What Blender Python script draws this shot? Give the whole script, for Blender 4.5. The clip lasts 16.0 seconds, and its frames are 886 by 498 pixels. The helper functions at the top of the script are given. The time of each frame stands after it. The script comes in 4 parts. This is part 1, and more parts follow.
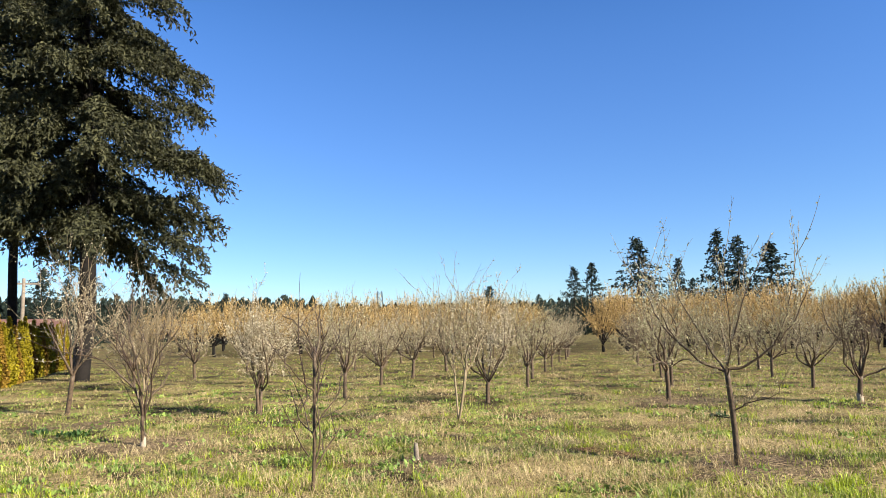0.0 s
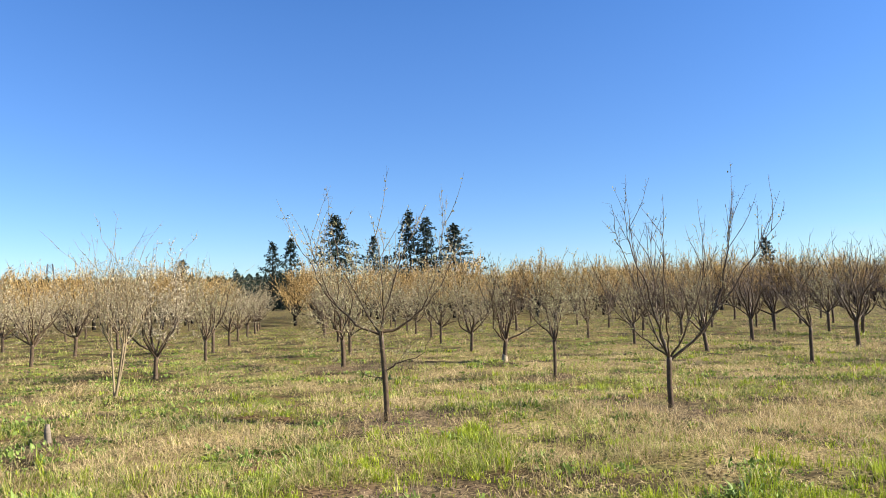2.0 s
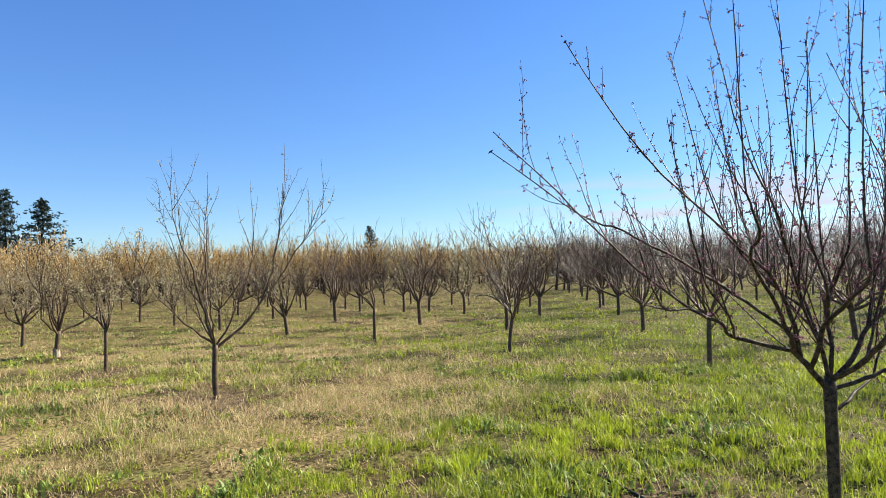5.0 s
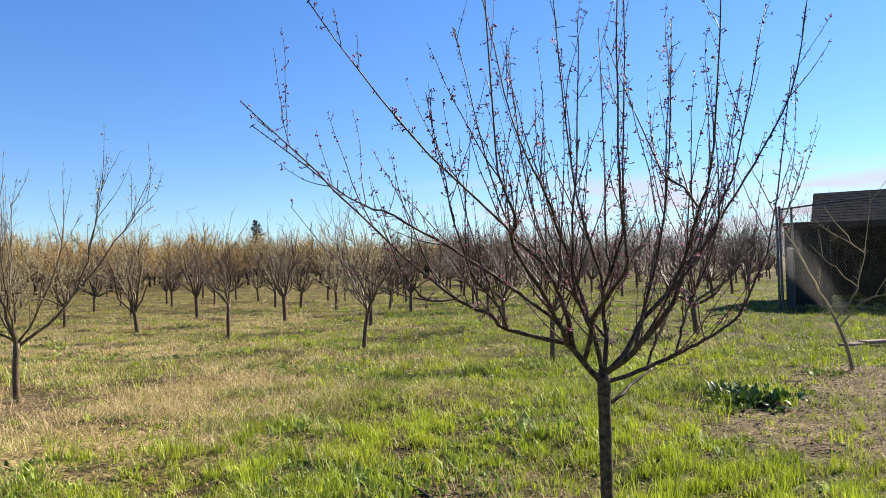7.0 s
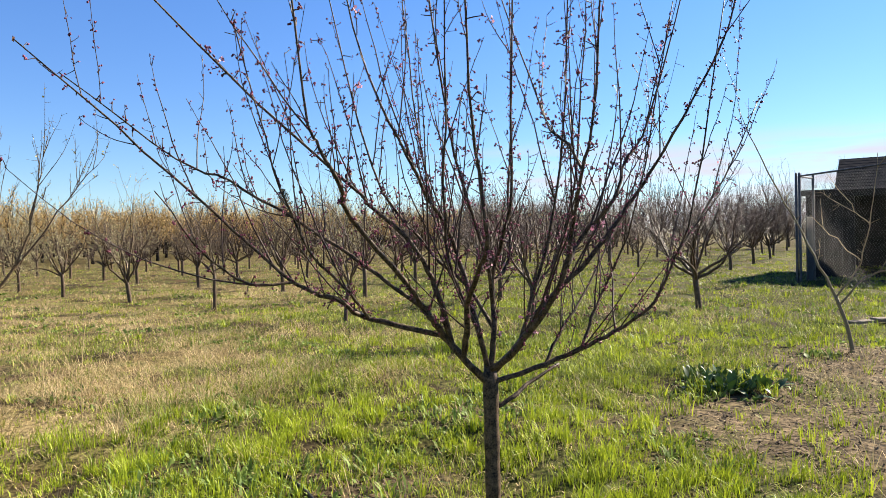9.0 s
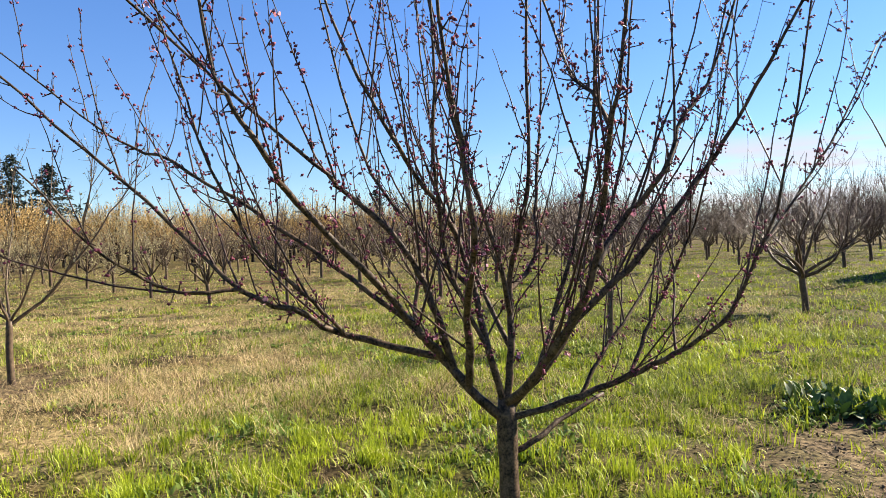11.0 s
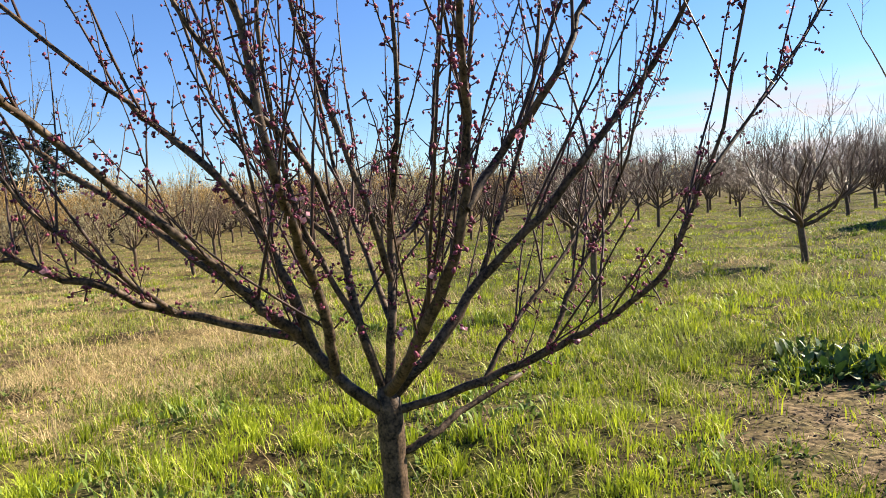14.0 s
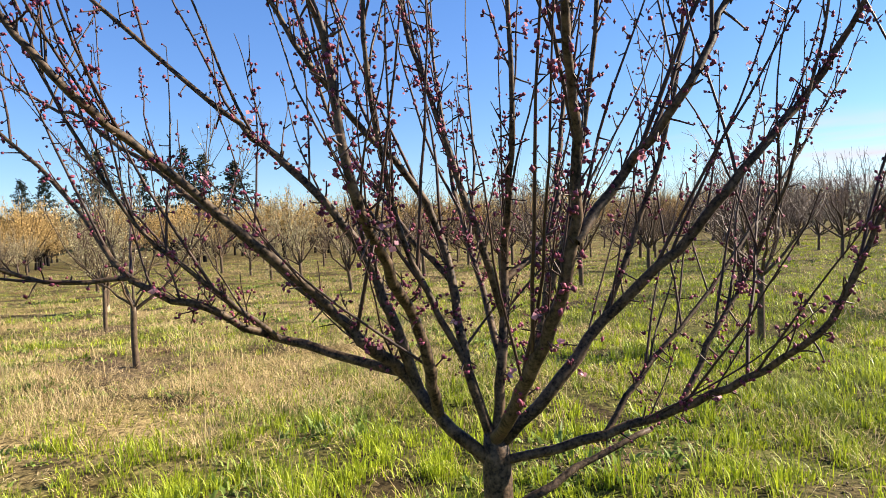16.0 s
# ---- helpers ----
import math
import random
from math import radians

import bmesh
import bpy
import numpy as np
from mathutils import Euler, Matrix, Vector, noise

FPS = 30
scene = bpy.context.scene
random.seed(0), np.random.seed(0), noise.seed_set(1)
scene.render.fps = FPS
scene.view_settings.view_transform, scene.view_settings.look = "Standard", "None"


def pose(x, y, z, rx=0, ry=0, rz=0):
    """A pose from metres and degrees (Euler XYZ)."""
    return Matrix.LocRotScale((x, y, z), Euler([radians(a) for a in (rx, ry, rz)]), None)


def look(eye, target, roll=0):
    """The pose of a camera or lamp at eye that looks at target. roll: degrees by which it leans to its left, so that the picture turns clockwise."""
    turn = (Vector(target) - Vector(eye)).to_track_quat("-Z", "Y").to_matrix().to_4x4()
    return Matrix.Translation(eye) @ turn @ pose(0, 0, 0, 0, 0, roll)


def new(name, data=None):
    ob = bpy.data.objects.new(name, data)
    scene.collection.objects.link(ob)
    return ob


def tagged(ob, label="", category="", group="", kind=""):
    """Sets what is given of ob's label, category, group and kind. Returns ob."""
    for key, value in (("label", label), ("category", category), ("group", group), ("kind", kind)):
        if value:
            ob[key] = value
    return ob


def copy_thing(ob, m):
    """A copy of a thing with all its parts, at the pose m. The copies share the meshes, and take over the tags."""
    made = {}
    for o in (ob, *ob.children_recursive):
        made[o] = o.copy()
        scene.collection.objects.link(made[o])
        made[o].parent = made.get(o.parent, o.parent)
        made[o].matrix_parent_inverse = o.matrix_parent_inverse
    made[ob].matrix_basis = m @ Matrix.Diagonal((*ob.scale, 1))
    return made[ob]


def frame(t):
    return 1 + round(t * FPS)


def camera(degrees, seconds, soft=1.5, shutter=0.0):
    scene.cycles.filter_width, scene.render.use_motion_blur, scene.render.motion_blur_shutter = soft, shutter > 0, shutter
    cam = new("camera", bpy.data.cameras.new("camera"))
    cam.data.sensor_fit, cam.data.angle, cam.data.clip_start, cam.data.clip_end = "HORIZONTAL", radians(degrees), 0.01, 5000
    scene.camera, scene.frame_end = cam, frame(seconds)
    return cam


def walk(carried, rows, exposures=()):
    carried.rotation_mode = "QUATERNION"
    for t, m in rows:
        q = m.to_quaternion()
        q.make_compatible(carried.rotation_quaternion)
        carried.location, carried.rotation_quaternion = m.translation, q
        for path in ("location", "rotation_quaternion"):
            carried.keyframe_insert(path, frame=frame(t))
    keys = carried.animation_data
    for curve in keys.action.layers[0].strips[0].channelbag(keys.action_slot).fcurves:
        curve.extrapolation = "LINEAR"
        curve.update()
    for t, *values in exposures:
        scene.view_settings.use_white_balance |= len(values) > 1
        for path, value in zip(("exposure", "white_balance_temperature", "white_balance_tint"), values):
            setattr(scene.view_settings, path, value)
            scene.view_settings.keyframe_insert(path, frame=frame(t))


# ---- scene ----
cam = camera(63.7, 16.0, 0.5)
PATH = [
    (0, (0.239, 0.049, 1.494), (0.18, 2.034, 1.726), -1.2),
    (0.5, (0.253, 0.06, 1.501), (0.29, 2.047, 1.726), -1.1),
    (1, (0.309, 0.091, 1.485), (0.513, 2.07, 1.696), -1.2),
    (1.5, (0.499, 0.134, 1.431), (0.95, 2.074, 1.617), -1.6),
    (2, (0.663, 0.09, 1.372), (1.411, 1.939, 1.516), -1.7),
    (2.5, (0.813, 0.09, 1.366), (1.865, 1.789, 1.446), -1.6),
    (3, (1.063, 0.137, 1.359), (2.384, 1.639, 1.366), -1.2),
    (3.5, (1.264, 0.126, 1.347), (2.737, 1.479, 1.333), -2.1),
    (3.7, (1.303, 0.097, 1.357), (2.791, 1.433, 1.354), -2.5),
    (5.8, (1.853, -0.07, 1.332), (3.499, 1.063, 1.417), -1.6),
    (6, (1.912, -0.138, 1.331), (3.58, 0.963, 1.408), -1.7),
    (6.5, (2.015, -0.25, 1.318), (3.732, 0.773, 1.381), -1.7),
    (7, (2.197, -0.308, 1.283), (3.939, 0.674, 1.332), -1.5),
    (7.5, (2.444, -0.358, 1.302), (4.19, 0.616, 1.335), -1.2),
    (8, (2.649, -0.505, 1.29), (4.388, 0.482, 1.302), -0.9),
    (8.2, (2.734, -0.55, 1.295), (4.471, 0.442, 1.292), -0.9),
    (10.3, (3.549, -0.646, 1.266), (5.137, 0.569, 1.219), -2.0),
    (10.5, (3.619, -0.613, 1.249), (5.19, 0.624, 1.207), -1.9),
    (11, (3.779, -0.508, 1.261), (5.327, 0.758, 1.23), -2.1),
    (11.5, (3.927, -0.52, 1.243), (5.472, 0.749, 1.212), -3.0),
    (12, (4.004, -0.554, 1.221), (5.547, 0.718, 1.172), -4.1),
    (12.5, (4.049, -0.592, 1.22), (5.582, 0.691, 1.144), -5.1),
    (13, (4.111, -0.567, 1.206), (5.631, 0.728, 1.1), -5.3),
    (13.5, (4.242, -0.492, 1.2), (5.747, 0.819, 1.076), -5.0),
    (14, (4.376, -0.464, 1.196), (5.909, 0.814, 1.063), -4.1),
    (14.5, (4.492, -0.475, 1.194), (5.92, 0.923, 1.11), -3.4),
    (15, (4.538, -0.471, 1.205), (5.808, 1.073, 1.171), -3.6),
    (15.5, (4.542, -0.443, 1.204), (5.771, 1.135, 1.165), -3.2),
    (16, (4.55, -0.426, 1.204), (5.775, 1.154, 1.157), -2.8),
]
walk(cam, [(t, look(eye, target, roll)) for t, eye, target, roll in PATH], [(0.0, 1.62, 6450, 10), (6.0, 1.6, 6500, 10), (8.0, 1.66, 6650, 11), (10.5, 1.72, 6850, 12), (13.0, 1.76, 7050, 13), (16.0, 1.78, 7000, 13)])

# ---- world and sun ----
SUN_YAW, SUN_UP = 118.0, 31.0          # clockwise from +y, and above the horizon
world = bpy.data.worlds.new("sky")
scene.world = world
world.use_nodes = True
wn, wl = world.node_tree.nodes, world.node_tree.links
sky = wn.new("ShaderNodeTexSky")
sky.sky_type = "NISHITA"
sky.sun_disc = False
sky.sun_elevation, sky.sun_rotation = radians(SUN_UP), radians(SUN_YAW)
sky.air_density, sky.dust_density, sky.ozone_density = 1.0, 0.0, 3.0
wn["Background"].inputs["Strength"].default_value = 0.0503
deep = wn.new("ShaderNodeHueSaturation")
deep.inputs["Saturation"].default_value = 1.28
wl.new(sky.outputs[0], deep.inputs["Color"])
# thin bank of white cloud low over the horizon, thickest towards the sun's side
way_in = wn.new("ShaderNodeTexCoord")
split = wn.new("ShaderNodeSeparateXYZ")
wl.new(way_in.outputs["Generated"], split.inputs[0])
stretch = wn.new("ShaderNodeMapping")
stretch.inputs["Scale"].default_value = (3.0, 3.0, 30.0)
wl.new(way_in.outputs["Generated"], stretch.inputs["Vector"])
puffs = wn.new("ShaderNodeTexNoise")
puffs.inputs["Scale"].default_value, puffs.inputs["Detail"].default_value = 1.0, 7
wl.new(stretch.outputs[0], puffs.inputs["Vector"])


def ranged(value, lo, hi, a=0.0, b=1.0):
    r = wn.new("ShaderNodeMapRange")
    r.interpolation_type = "SMOOTHSTEP"
    for key, v in (("From Min", lo), ("From Max", hi), ("To Min", a), ("To Max", b)):
        r.inputs[key].default_value = v
    wl.new(value, r.inputs["Value"])
    return r.outputs[0]


def product(a, b):
    x = wn.new("ShaderNodeMath")
    x.operation = "MULTIPLY"
    wl.new(a, x.inputs[0])
    wl.new(b, x.inputs[1])
    return x.outputs[0]


toward = wn.new("ShaderNodeVectorMath")
toward.operation = "DOT_PRODUCT"
toward.inputs[1].default_value = (0.97, 0.15, 0.0)
wl.new(way_in.outputs["Generated"], toward.inputs[0])
cover = product(product(ranged(puffs.outputs[0], 0.38, 0.60), ranged(split.outputs["Z"], 0.085, 0.135, 1.0, 0.0)), ranged(toward.outputs["Value"], 0.82, 0.99))
veil = wn.new("ShaderNodeMix")
veil.data_type = "RGBA"
veil.inputs["B"].default_value = (5.0, 4.9, 5.5, 1)
wl.new(cover, veil.inputs["Factor"])
band = wn.new("ShaderNodeMix")       # clearer, bluer air than the model's down to the horizon
band.data_type = "RGBA"
band.inputs["A"].default_value, band.inputs["B"].default_value = (0.70, 0.86, 1.10, 1), (1.42, 1.12, 1.30, 1)
wl.new(ranged(split.outputs["Z"], -0.02, 0.42), band.inputs["Factor"])
# unseen sky above the view, dimmed to weaken the fill light
overhead = wn.new("ShaderNodeMix")
overhead.data_type = "RGBA"
overhead.inputs["B"].default_value = (0.55, 0.50, 0.62, 1)
wl.new(ranged(split.outputs["Z"], 0.36, 0.85), overhead.inputs["Factor"])
wl.new(band.outputs["Result"], overhead.inputs["A"])
clear = wn.new("ShaderNodeMix")
clear.data_type, clear.blend_type = "RGBA", "MULTIPLY"
clear.inputs["Factor"].default_value = 1.0
wl.new(deep.outputs[0], clear.inputs["A"])
wl.new(overhead.outputs["Result"], clear.inputs["B"])
wl.new(clear.outputs["Result"], veil.inputs["A"])
wl.new(veil.outputs["Result"], wn["Background"].inputs["Color"])

sun = new("sun", bpy.data.lights.new("sun", "SUN"))
sun.data.energy, sun.data.angle, sun.data.color = 5.0, radians(0.5), (1.0, 0.91, 0.76)
sv = Vector((math.sin(radians(SUN_YAW)) * math.cos(radians(SUN_UP)), math.cos(radians(SUN_YAW)) * math.cos(radians(SUN_UP)), math.sin(radians(SUN_UP))))
sun.matrix_basis = look(tuple(sv * 60), (0, 0, 0))


# ---- bare patches: mulch round near trees, trodden ground by the shed (x, y, radius) ----
BARE = [(5.5, 1.35, 1.0), (3.2, 8.0, 1.1), (6.4, 7.2, 1.0), (8.3, -0.3, 1.5), (10.6, -0.5, 1.5), (2.35, 4.75, 0.9), (4.6, 2.9, 0.5), (7.0, 10.8, 0.7), (-4.3, 10.1, 1.1), (4.5, 15.2, 1.4), (7.3, 1.9, 0.4), (-0.4, 8.6, 0.7), (-6.5, 12.5, 1.2)]


# ---- materials ----
def material(name, dark, light, rough=0.8, scale=12.0, bump=0.0, fine=90.0, spread=0.25, island=0.0, per_object=False, metal=0.0, thin=0.0, gloss=0.2, sharp=0.14):
    """Two colours mixed by coarse and fine noise, with per-piece variation, bump and, for leaves, light let through."""
    m = bpy.data.materials.new(name)
    m.use_nodes = True
    n, l = m.node_tree.nodes, m.node_tree.links
    b = n["Principled BSDF"]
    b.inputs["Roughness"].default_value = rough
    b.inputs["Metallic"].default_value = metal
    b.inputs["Specular IOR Level"].default_value = gloss
    geo = n.new("ShaderNodeNewGeometry")
    coarse = n.new("ShaderNodeTexNoise")
    coarse.inputs["Scale"].default_value, coarse.inputs["Detail"].default_value = scale, 5
    small = n.new("ShaderNodeTexNoise")
    small.inputs["Scale"].default_value, small.inputs["Detail"].default_value = fine, 3
    for t in (coarse, small):
        l.new(geo.outputs["Position"], t.inputs["Vector"])
    add = n.new("ShaderNodeMath")
    add.operation = "MULTIPLY_ADD"
    add.inputs[1].default_value = 0.5
    l.new(small.outputs[0], add.inputs[0])
    half = n.new("ShaderNodeMath")
    half.operation = "MULTIPLY"
    half.inputs[1].default_value = 0.5
    l.new(coarse.outputs[0], half.inputs[0])
    l.new(half.outputs[0], add.inputs[2])
    factor = add.outputs[0]
    ramp = n.new("ShaderNodeMapRange")
    ramp.inputs["From Min"].default_value, ramp.inputs["From Max"].default_value = 0.5 - sharp, 0.5 + sharp
    l.new(factor, ramp.inputs["Value"])
    factor = ramp.outputs[0]
    if island or per_object:
        if island:
            value = geo.outputs["Random Per Island"]
        else:
            value = n.new("ShaderNodeObjectInfo").outputs["Random"]
        mixv = n.new("ShaderNodeMix")
        mixv.inputs["Factor"].default_value = island or 0.6
        l.new(factor, mixv.inputs["A"])
        l.new(value, mixv.inputs["B"])
        factor = mixv.outputs["Result"]
    mix = n.new("ShaderNodeMix")
    mix.data_type = "RGBA"
    mix.inputs["A"].default_value, mix.inputs["B"].default_value = (*dark, 1), (*light, 1)
    l.new(factor, mix.inputs["Factor"])
    l.new(mix.outputs["Result"], b.inputs["Base Color"])
    if bump:
        bn = n.new("ShaderNodeBump")
        bn.inputs["Strength"].default_value, bn.inputs["Distance"].default_value = bump, 0.22 / fine
        l.new(add.outputs[0], bn.inputs["Height"])
        l.new(bn.outputs[0], b.inputs["Normal"])
    if thin:
        tr = n.new("ShaderNodeBsdfTranslucent")
        l.new(mix.outputs["Result"], tr.inputs["Color"])
        ms = n.new("ShaderNodeMixShader")
        ms.inputs[0].default_value = thin
        l.new(b.outputs[0], ms.inputs[1])
        l.new(tr.outputs[0], ms.inputs[2])
        l.new(ms.outputs[0], n["Material Output"].inputs["Surface"])
    return m


BARK = material("bark", (0.014, 0.009, 0.006), (0.15, 0.105, 0.066), 0.5, 22, 0.5, 110, gloss=0.2, sharp=0.2)
BARK_PLUM = material("plum_bark", (0.008, 0.005, 0.0035), (0.125, 0.085, 0.055), 0.6, 34, 1.0, 150, gloss=0.2, sharp=0.12)
TWIG = material("twig_bark", (0.014, 0.008, 0.007), (0.085, 0.052, 0.042), 0.5, 10, 0, 120, island=0.6)
TWIG_PALE = material("pale_twig_bark", (0.0952, 0.068, 0.0374), (0.299, 0.238, 0.143), 0.7, 10, 0, 120, island=0.6)
TWIG_GREY = material("grey_twig_bark", (0.0238, 0.017, 0.0116), (0.129, 0.0918, 0.0612), 0.7, 10, 0, 120, island=0.6)
TWIG_ORANGE = material("hazel_twig_bark", (0.163, 0.0952, 0.034), (0.374, 0.245, 0.0952), 0.7, 3, 0, 60, island=0.6)
CATKIN = material("hazel_catkin", (0.34, 0.224, 0.0748), (0.571, 0.428, 0.184), 0.8, 3, 0, 60, island=0.6, thin=0.2)
BUD = material("pink_bud", (0.05, 0.007, 0.018), (0.30, 0.075, 0.13), 0.6, 30, 0, 200, island=0.6)
PINK = material("pink_blossom", (0.45, 0.16, 0.24), (0.78, 0.45, 0.52), 0.6, 30, 0, 200, island=0.6, thin=0.3)
BLOSSOM = material("white_blossom", (0.394, 0.326, 0.204), (0.598, 0.544, 0.408), 0.7, 20, 0, 200, island=0.6, thin=0.3)
LEAFBUD = material("pale_leaf_bud", (0.272, 0.258, 0.109), (0.503, 0.469, 0.313), 0.7, 20, 0, 200, island=0.6, thin=0.3)
DEADLEAF = material("dry_leaf", (0.05, 0.03, 0.02), (0.12, 0.06, 0.04), 0.7, 20, 0, 200, island=0.6)
FIR = material("fir_needles", (0.0034, 0.00544, 0.0034), (0.0782, 0.0782, 0.034), 0.7, 0.8, 0, 9, island=0.6, thin=0.15)
FIRBARK = material("fir_bark", (0.005, 0.004, 0.003), (0.016, 0.013, 0.011), 0.9, 4, 0.8, 30)
FARFIR = material("far_fir_needles", (0.0068, 0.015, 0.0122), (0.034, 0.0476, 0.034), 0.8, 0.3, 0, 3, island=0.6)
HEDGE = material("golden_cedar_foliage", (0.0612, 0.051, 0.00272), (0.326, 0.265, 0.0102), 0.7, 2.5, 0, 30, island=0.6, thin=0.2)
HEDGE_BROWN = material("browned_cedar_foliage", (0.068, 0.034, 0.00544), (0.286, 0.177, 0.0204), 0.7, 2.5, 0, 30, island=0.6, thin=0.2)
GRASS = material("green_grass", (0.014, 0.048, 0.003), (0.54, 0.63, 0.045), 0.5, 0.9, 0, 24, island=0.5, thin=0.36, gloss=0.3, sharp=0.15)
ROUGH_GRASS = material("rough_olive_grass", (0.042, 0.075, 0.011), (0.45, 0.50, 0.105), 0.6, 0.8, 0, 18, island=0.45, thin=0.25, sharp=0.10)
STRAW = material("dry_grass", (0.20, 0.135, 0.052), (0.70, 0.57, 0.32), 0.7, 1.5, 0, 24, island=0.5, thin=0.25, sharp=0.10)
WEED = material("broad_weed_leaves", (0.04, 0.08, 0.015), (0.27, 0.37, 0.08), 0.55, 2, 0, 20, island=0.6, thin=0.25)
LITTER = material("twig_litter", (0.034, 0.0218, 0.0136), (0.245, 0.177, 0.116), 0.9, 5, 0, 60, island=0.6)


def ground_material():
    m = bpy.data.materials.new("orchard_soil_and_turf")
    m.use_nodes = True
    n, l = m.node_tree.nodes, m.node_tree.links
    b = n["Principled BSDF"]
    b.inputs["Roughness"].default_value = 0.95
    b.inputs["Specular IOR Level"].default_value = 0.08
    geo = n.new("ShaderNodeNewGeometry")

    def tex(scale, detail=6, lo=0.4, hi=0.6):
        t = n.new("ShaderNodeTexNoise")
        t.inputs["Scale"].default_value, t.inputs["Detail"].default_value = scale, detail
        l.new(geo.outputs["Position"], t.inputs["Vector"])
        r = n.new("ShaderNodeMapRange")
        r.inputs["From Min"].default_value, r.inputs["From Max"].default_value = lo, hi
        l.new(t.outputs[0], r.inputs["Value"])
        return t.outputs[0], r.outputs[0]

    def mix(a, c, f):
        x = n.new("ShaderNodeMix")
        x.data_type = "RGBA"
        for k, v in (("A", a), ("B", c)):
            if isinstance(v, tuple):
                x.inputs[k].default_value = (*v, 1)
            else:
                l.new(v, x.inputs[k])
        l.new(f, x.inputs["Factor"])
        return x.outputs["Result"]

    h1, big = tex(0.35, 4, 0.42, 0.6)
    h2, mid = tex(2.2, 6, 0.38, 0.62)
    h3, fine = tex(28, 5, 0.35, 0.65)
    soil = mix((0.0204, 0.0109, 0.00476), (0.15, 0.0884, 0.0442), fine)
    turf = mix((0.018, 0.028, 0.006), (0.19, 0.21, 0.048), fine)
    dry = mix((0.05, 0.037, 0.016), (0.36, 0.28, 0.135), fine)
    c = mix(soil, turf, mid)
    c = mix(c, dry, big)
    lushward = n.new("ShaderNodeVectorMath")
    lushward.operation = "DOT_PRODUCT"
    lushward.inputs[1].default_value = (0.62, -1.0, 0.0)
    l.new(geo.outputs["Position"], lushward.inputs[0])
    green = n.new("ShaderNodeMapRange")
    green.inputs["From Min"].default_value, green.inputs["From Max"].default_value = -1.2, 1.0
    green.inputs["To Max"].default_value = 0.75
    l.new(lushward.outputs["Value"], green.inputs["Value"])
    # turf floor darkened where lush, standing in for shade between the blades
    c = mix(c, mix((0.006, 0.010, 0.002), (0.07, 0.08, 0.016), fine), green.outputs[0])
    tilled = mix(mix((0.0272, 0.015, 0.00748), (0.19, 0.11, 0.055), fine), mix((0.036, 0.046, 0.011), (0.17, 0.177, 0.051), fine), mid)
    slope = n.new("ShaderNodeVectorMath")
    slope.operation = "DOT_PRODUCT"
    slope.inputs[1].default_value = (0.35, 1.0, 0.0)
    l.new(geo.outputs["Position"], slope.inputs[0])
    shaken = n.new("ShaderNodeMath")
    shaken.operation = "MULTIPLY_ADD"
    shaken.inputs[1].default_value = 14.0
    l.new(h1, shaken.inputs[0])
    l.new(slope.outputs["Value"], shaken.inputs[2])
    edge = n.new("ShaderNodeMapRange")
    edge.inputs["From Min"].default_value, edge.inputs["From Max"].default_value = 25.0, 33.0
    edge.inputs["To Max"].default_value = 0.85
    l.new(shaken.outputs[0], edge.inputs["Value"])
    c = mix(c, tilled, edge.outputs[0])
    # random dark blotches in the soil colour stand in for shade among tufts
    shade_blotches = tex(0.9, 6, 0.50, 0.62)[1]
    c = mix(c, mix((0.0136, 0.00952, 0.00476), (0.068, 0.051, 0.0238), fine), shade_blotches)
    trodden = mix(mix((0.018, 0.012, 0.008), (0.27, 0.195, 0.12), fine), mix((0.012, 0.010, 0.006), (0.13, 0.09, 0.055), fine), tex(7.0, 5, 0.44, 0.56)[1])
    flat = n.new("ShaderNodeVectorMath")
    flat.operation = "MULTIPLY"
    flat.inputs[1].default_value = (1, 1, 0)
    l.new(geo.outputs["Position"], flat.inputs[0])
    total = None
    for x, y, r in BARE:
        gone = n.new("ShaderNodeVectorMath")
        gone.operation = "DISTANCE"
        gone.inputs[1].default_value = (x, y, 0)
        l.new(flat.outputs[0], gone.inputs[0])
        wavy = n.new("ShaderNodeMath")
        wavy.operation = "MULTIPLY_ADD"
        wavy.inputs[1].default_value = 1.4 * r
        l.new(h2, wavy.inputs[0])
        l.new(gone.outputs["Value"], wavy.inputs[2])
        rim = n.new("ShaderNodeMapRange")
        for key, v in (("From Min", 1.1 * r), ("From Max", 1.75 * r), ("To Min", 0.8), ("To Max", 0.0)):
            rim.inputs[key].default_value = v
        l.new(wavy.outputs[0], rim.inputs["Value"])
        if total is None:
            total = rim.outputs[0]
        else:
            top = n.new("ShaderNodeMath")
            top.operation = "MAXIMUM"
            l.new(total, top.inputs[0])
            l.new(rim.outputs[0], top.inputs[1])
            total = top.outputs[0]
    c = mix(c, trodden, total)
    l.new(c, b.inputs["Base Color"])
    bn = n.new("ShaderNodeBump")
    bn.inputs["Strength"].default_value, bn.inputs["Distance"].default_value = 0.8, 0.016
    l.new(h3, bn.inputs["Height"])
    l.new(bn.outputs[0], b.inputs["Normal"])
    return m


SOIL = ground_material()


# ---- builders ----
def part(name, mesh, mat, parent=None, label=""):
    """One mesh object, under its thing when a parent is given."""
    ob = new(name, mesh)
    if mesh.materials:
        mesh.materials[0] = mat
    else:
        mesh.materials.append(mat)
    if parent is not None:
        ob.parent = parent
    return tagged(ob, label)


def mesh_of(name, verts, faces, smooth=False):
    me = bpy.data.meshes.new(name)
    me.from_pydata([tuple(v) for v in verts], [], faces)
    if smooth:
        me.polygons.foreach_set("use_smooth", [True] * len(me.polygons))
    me.update()
    return me


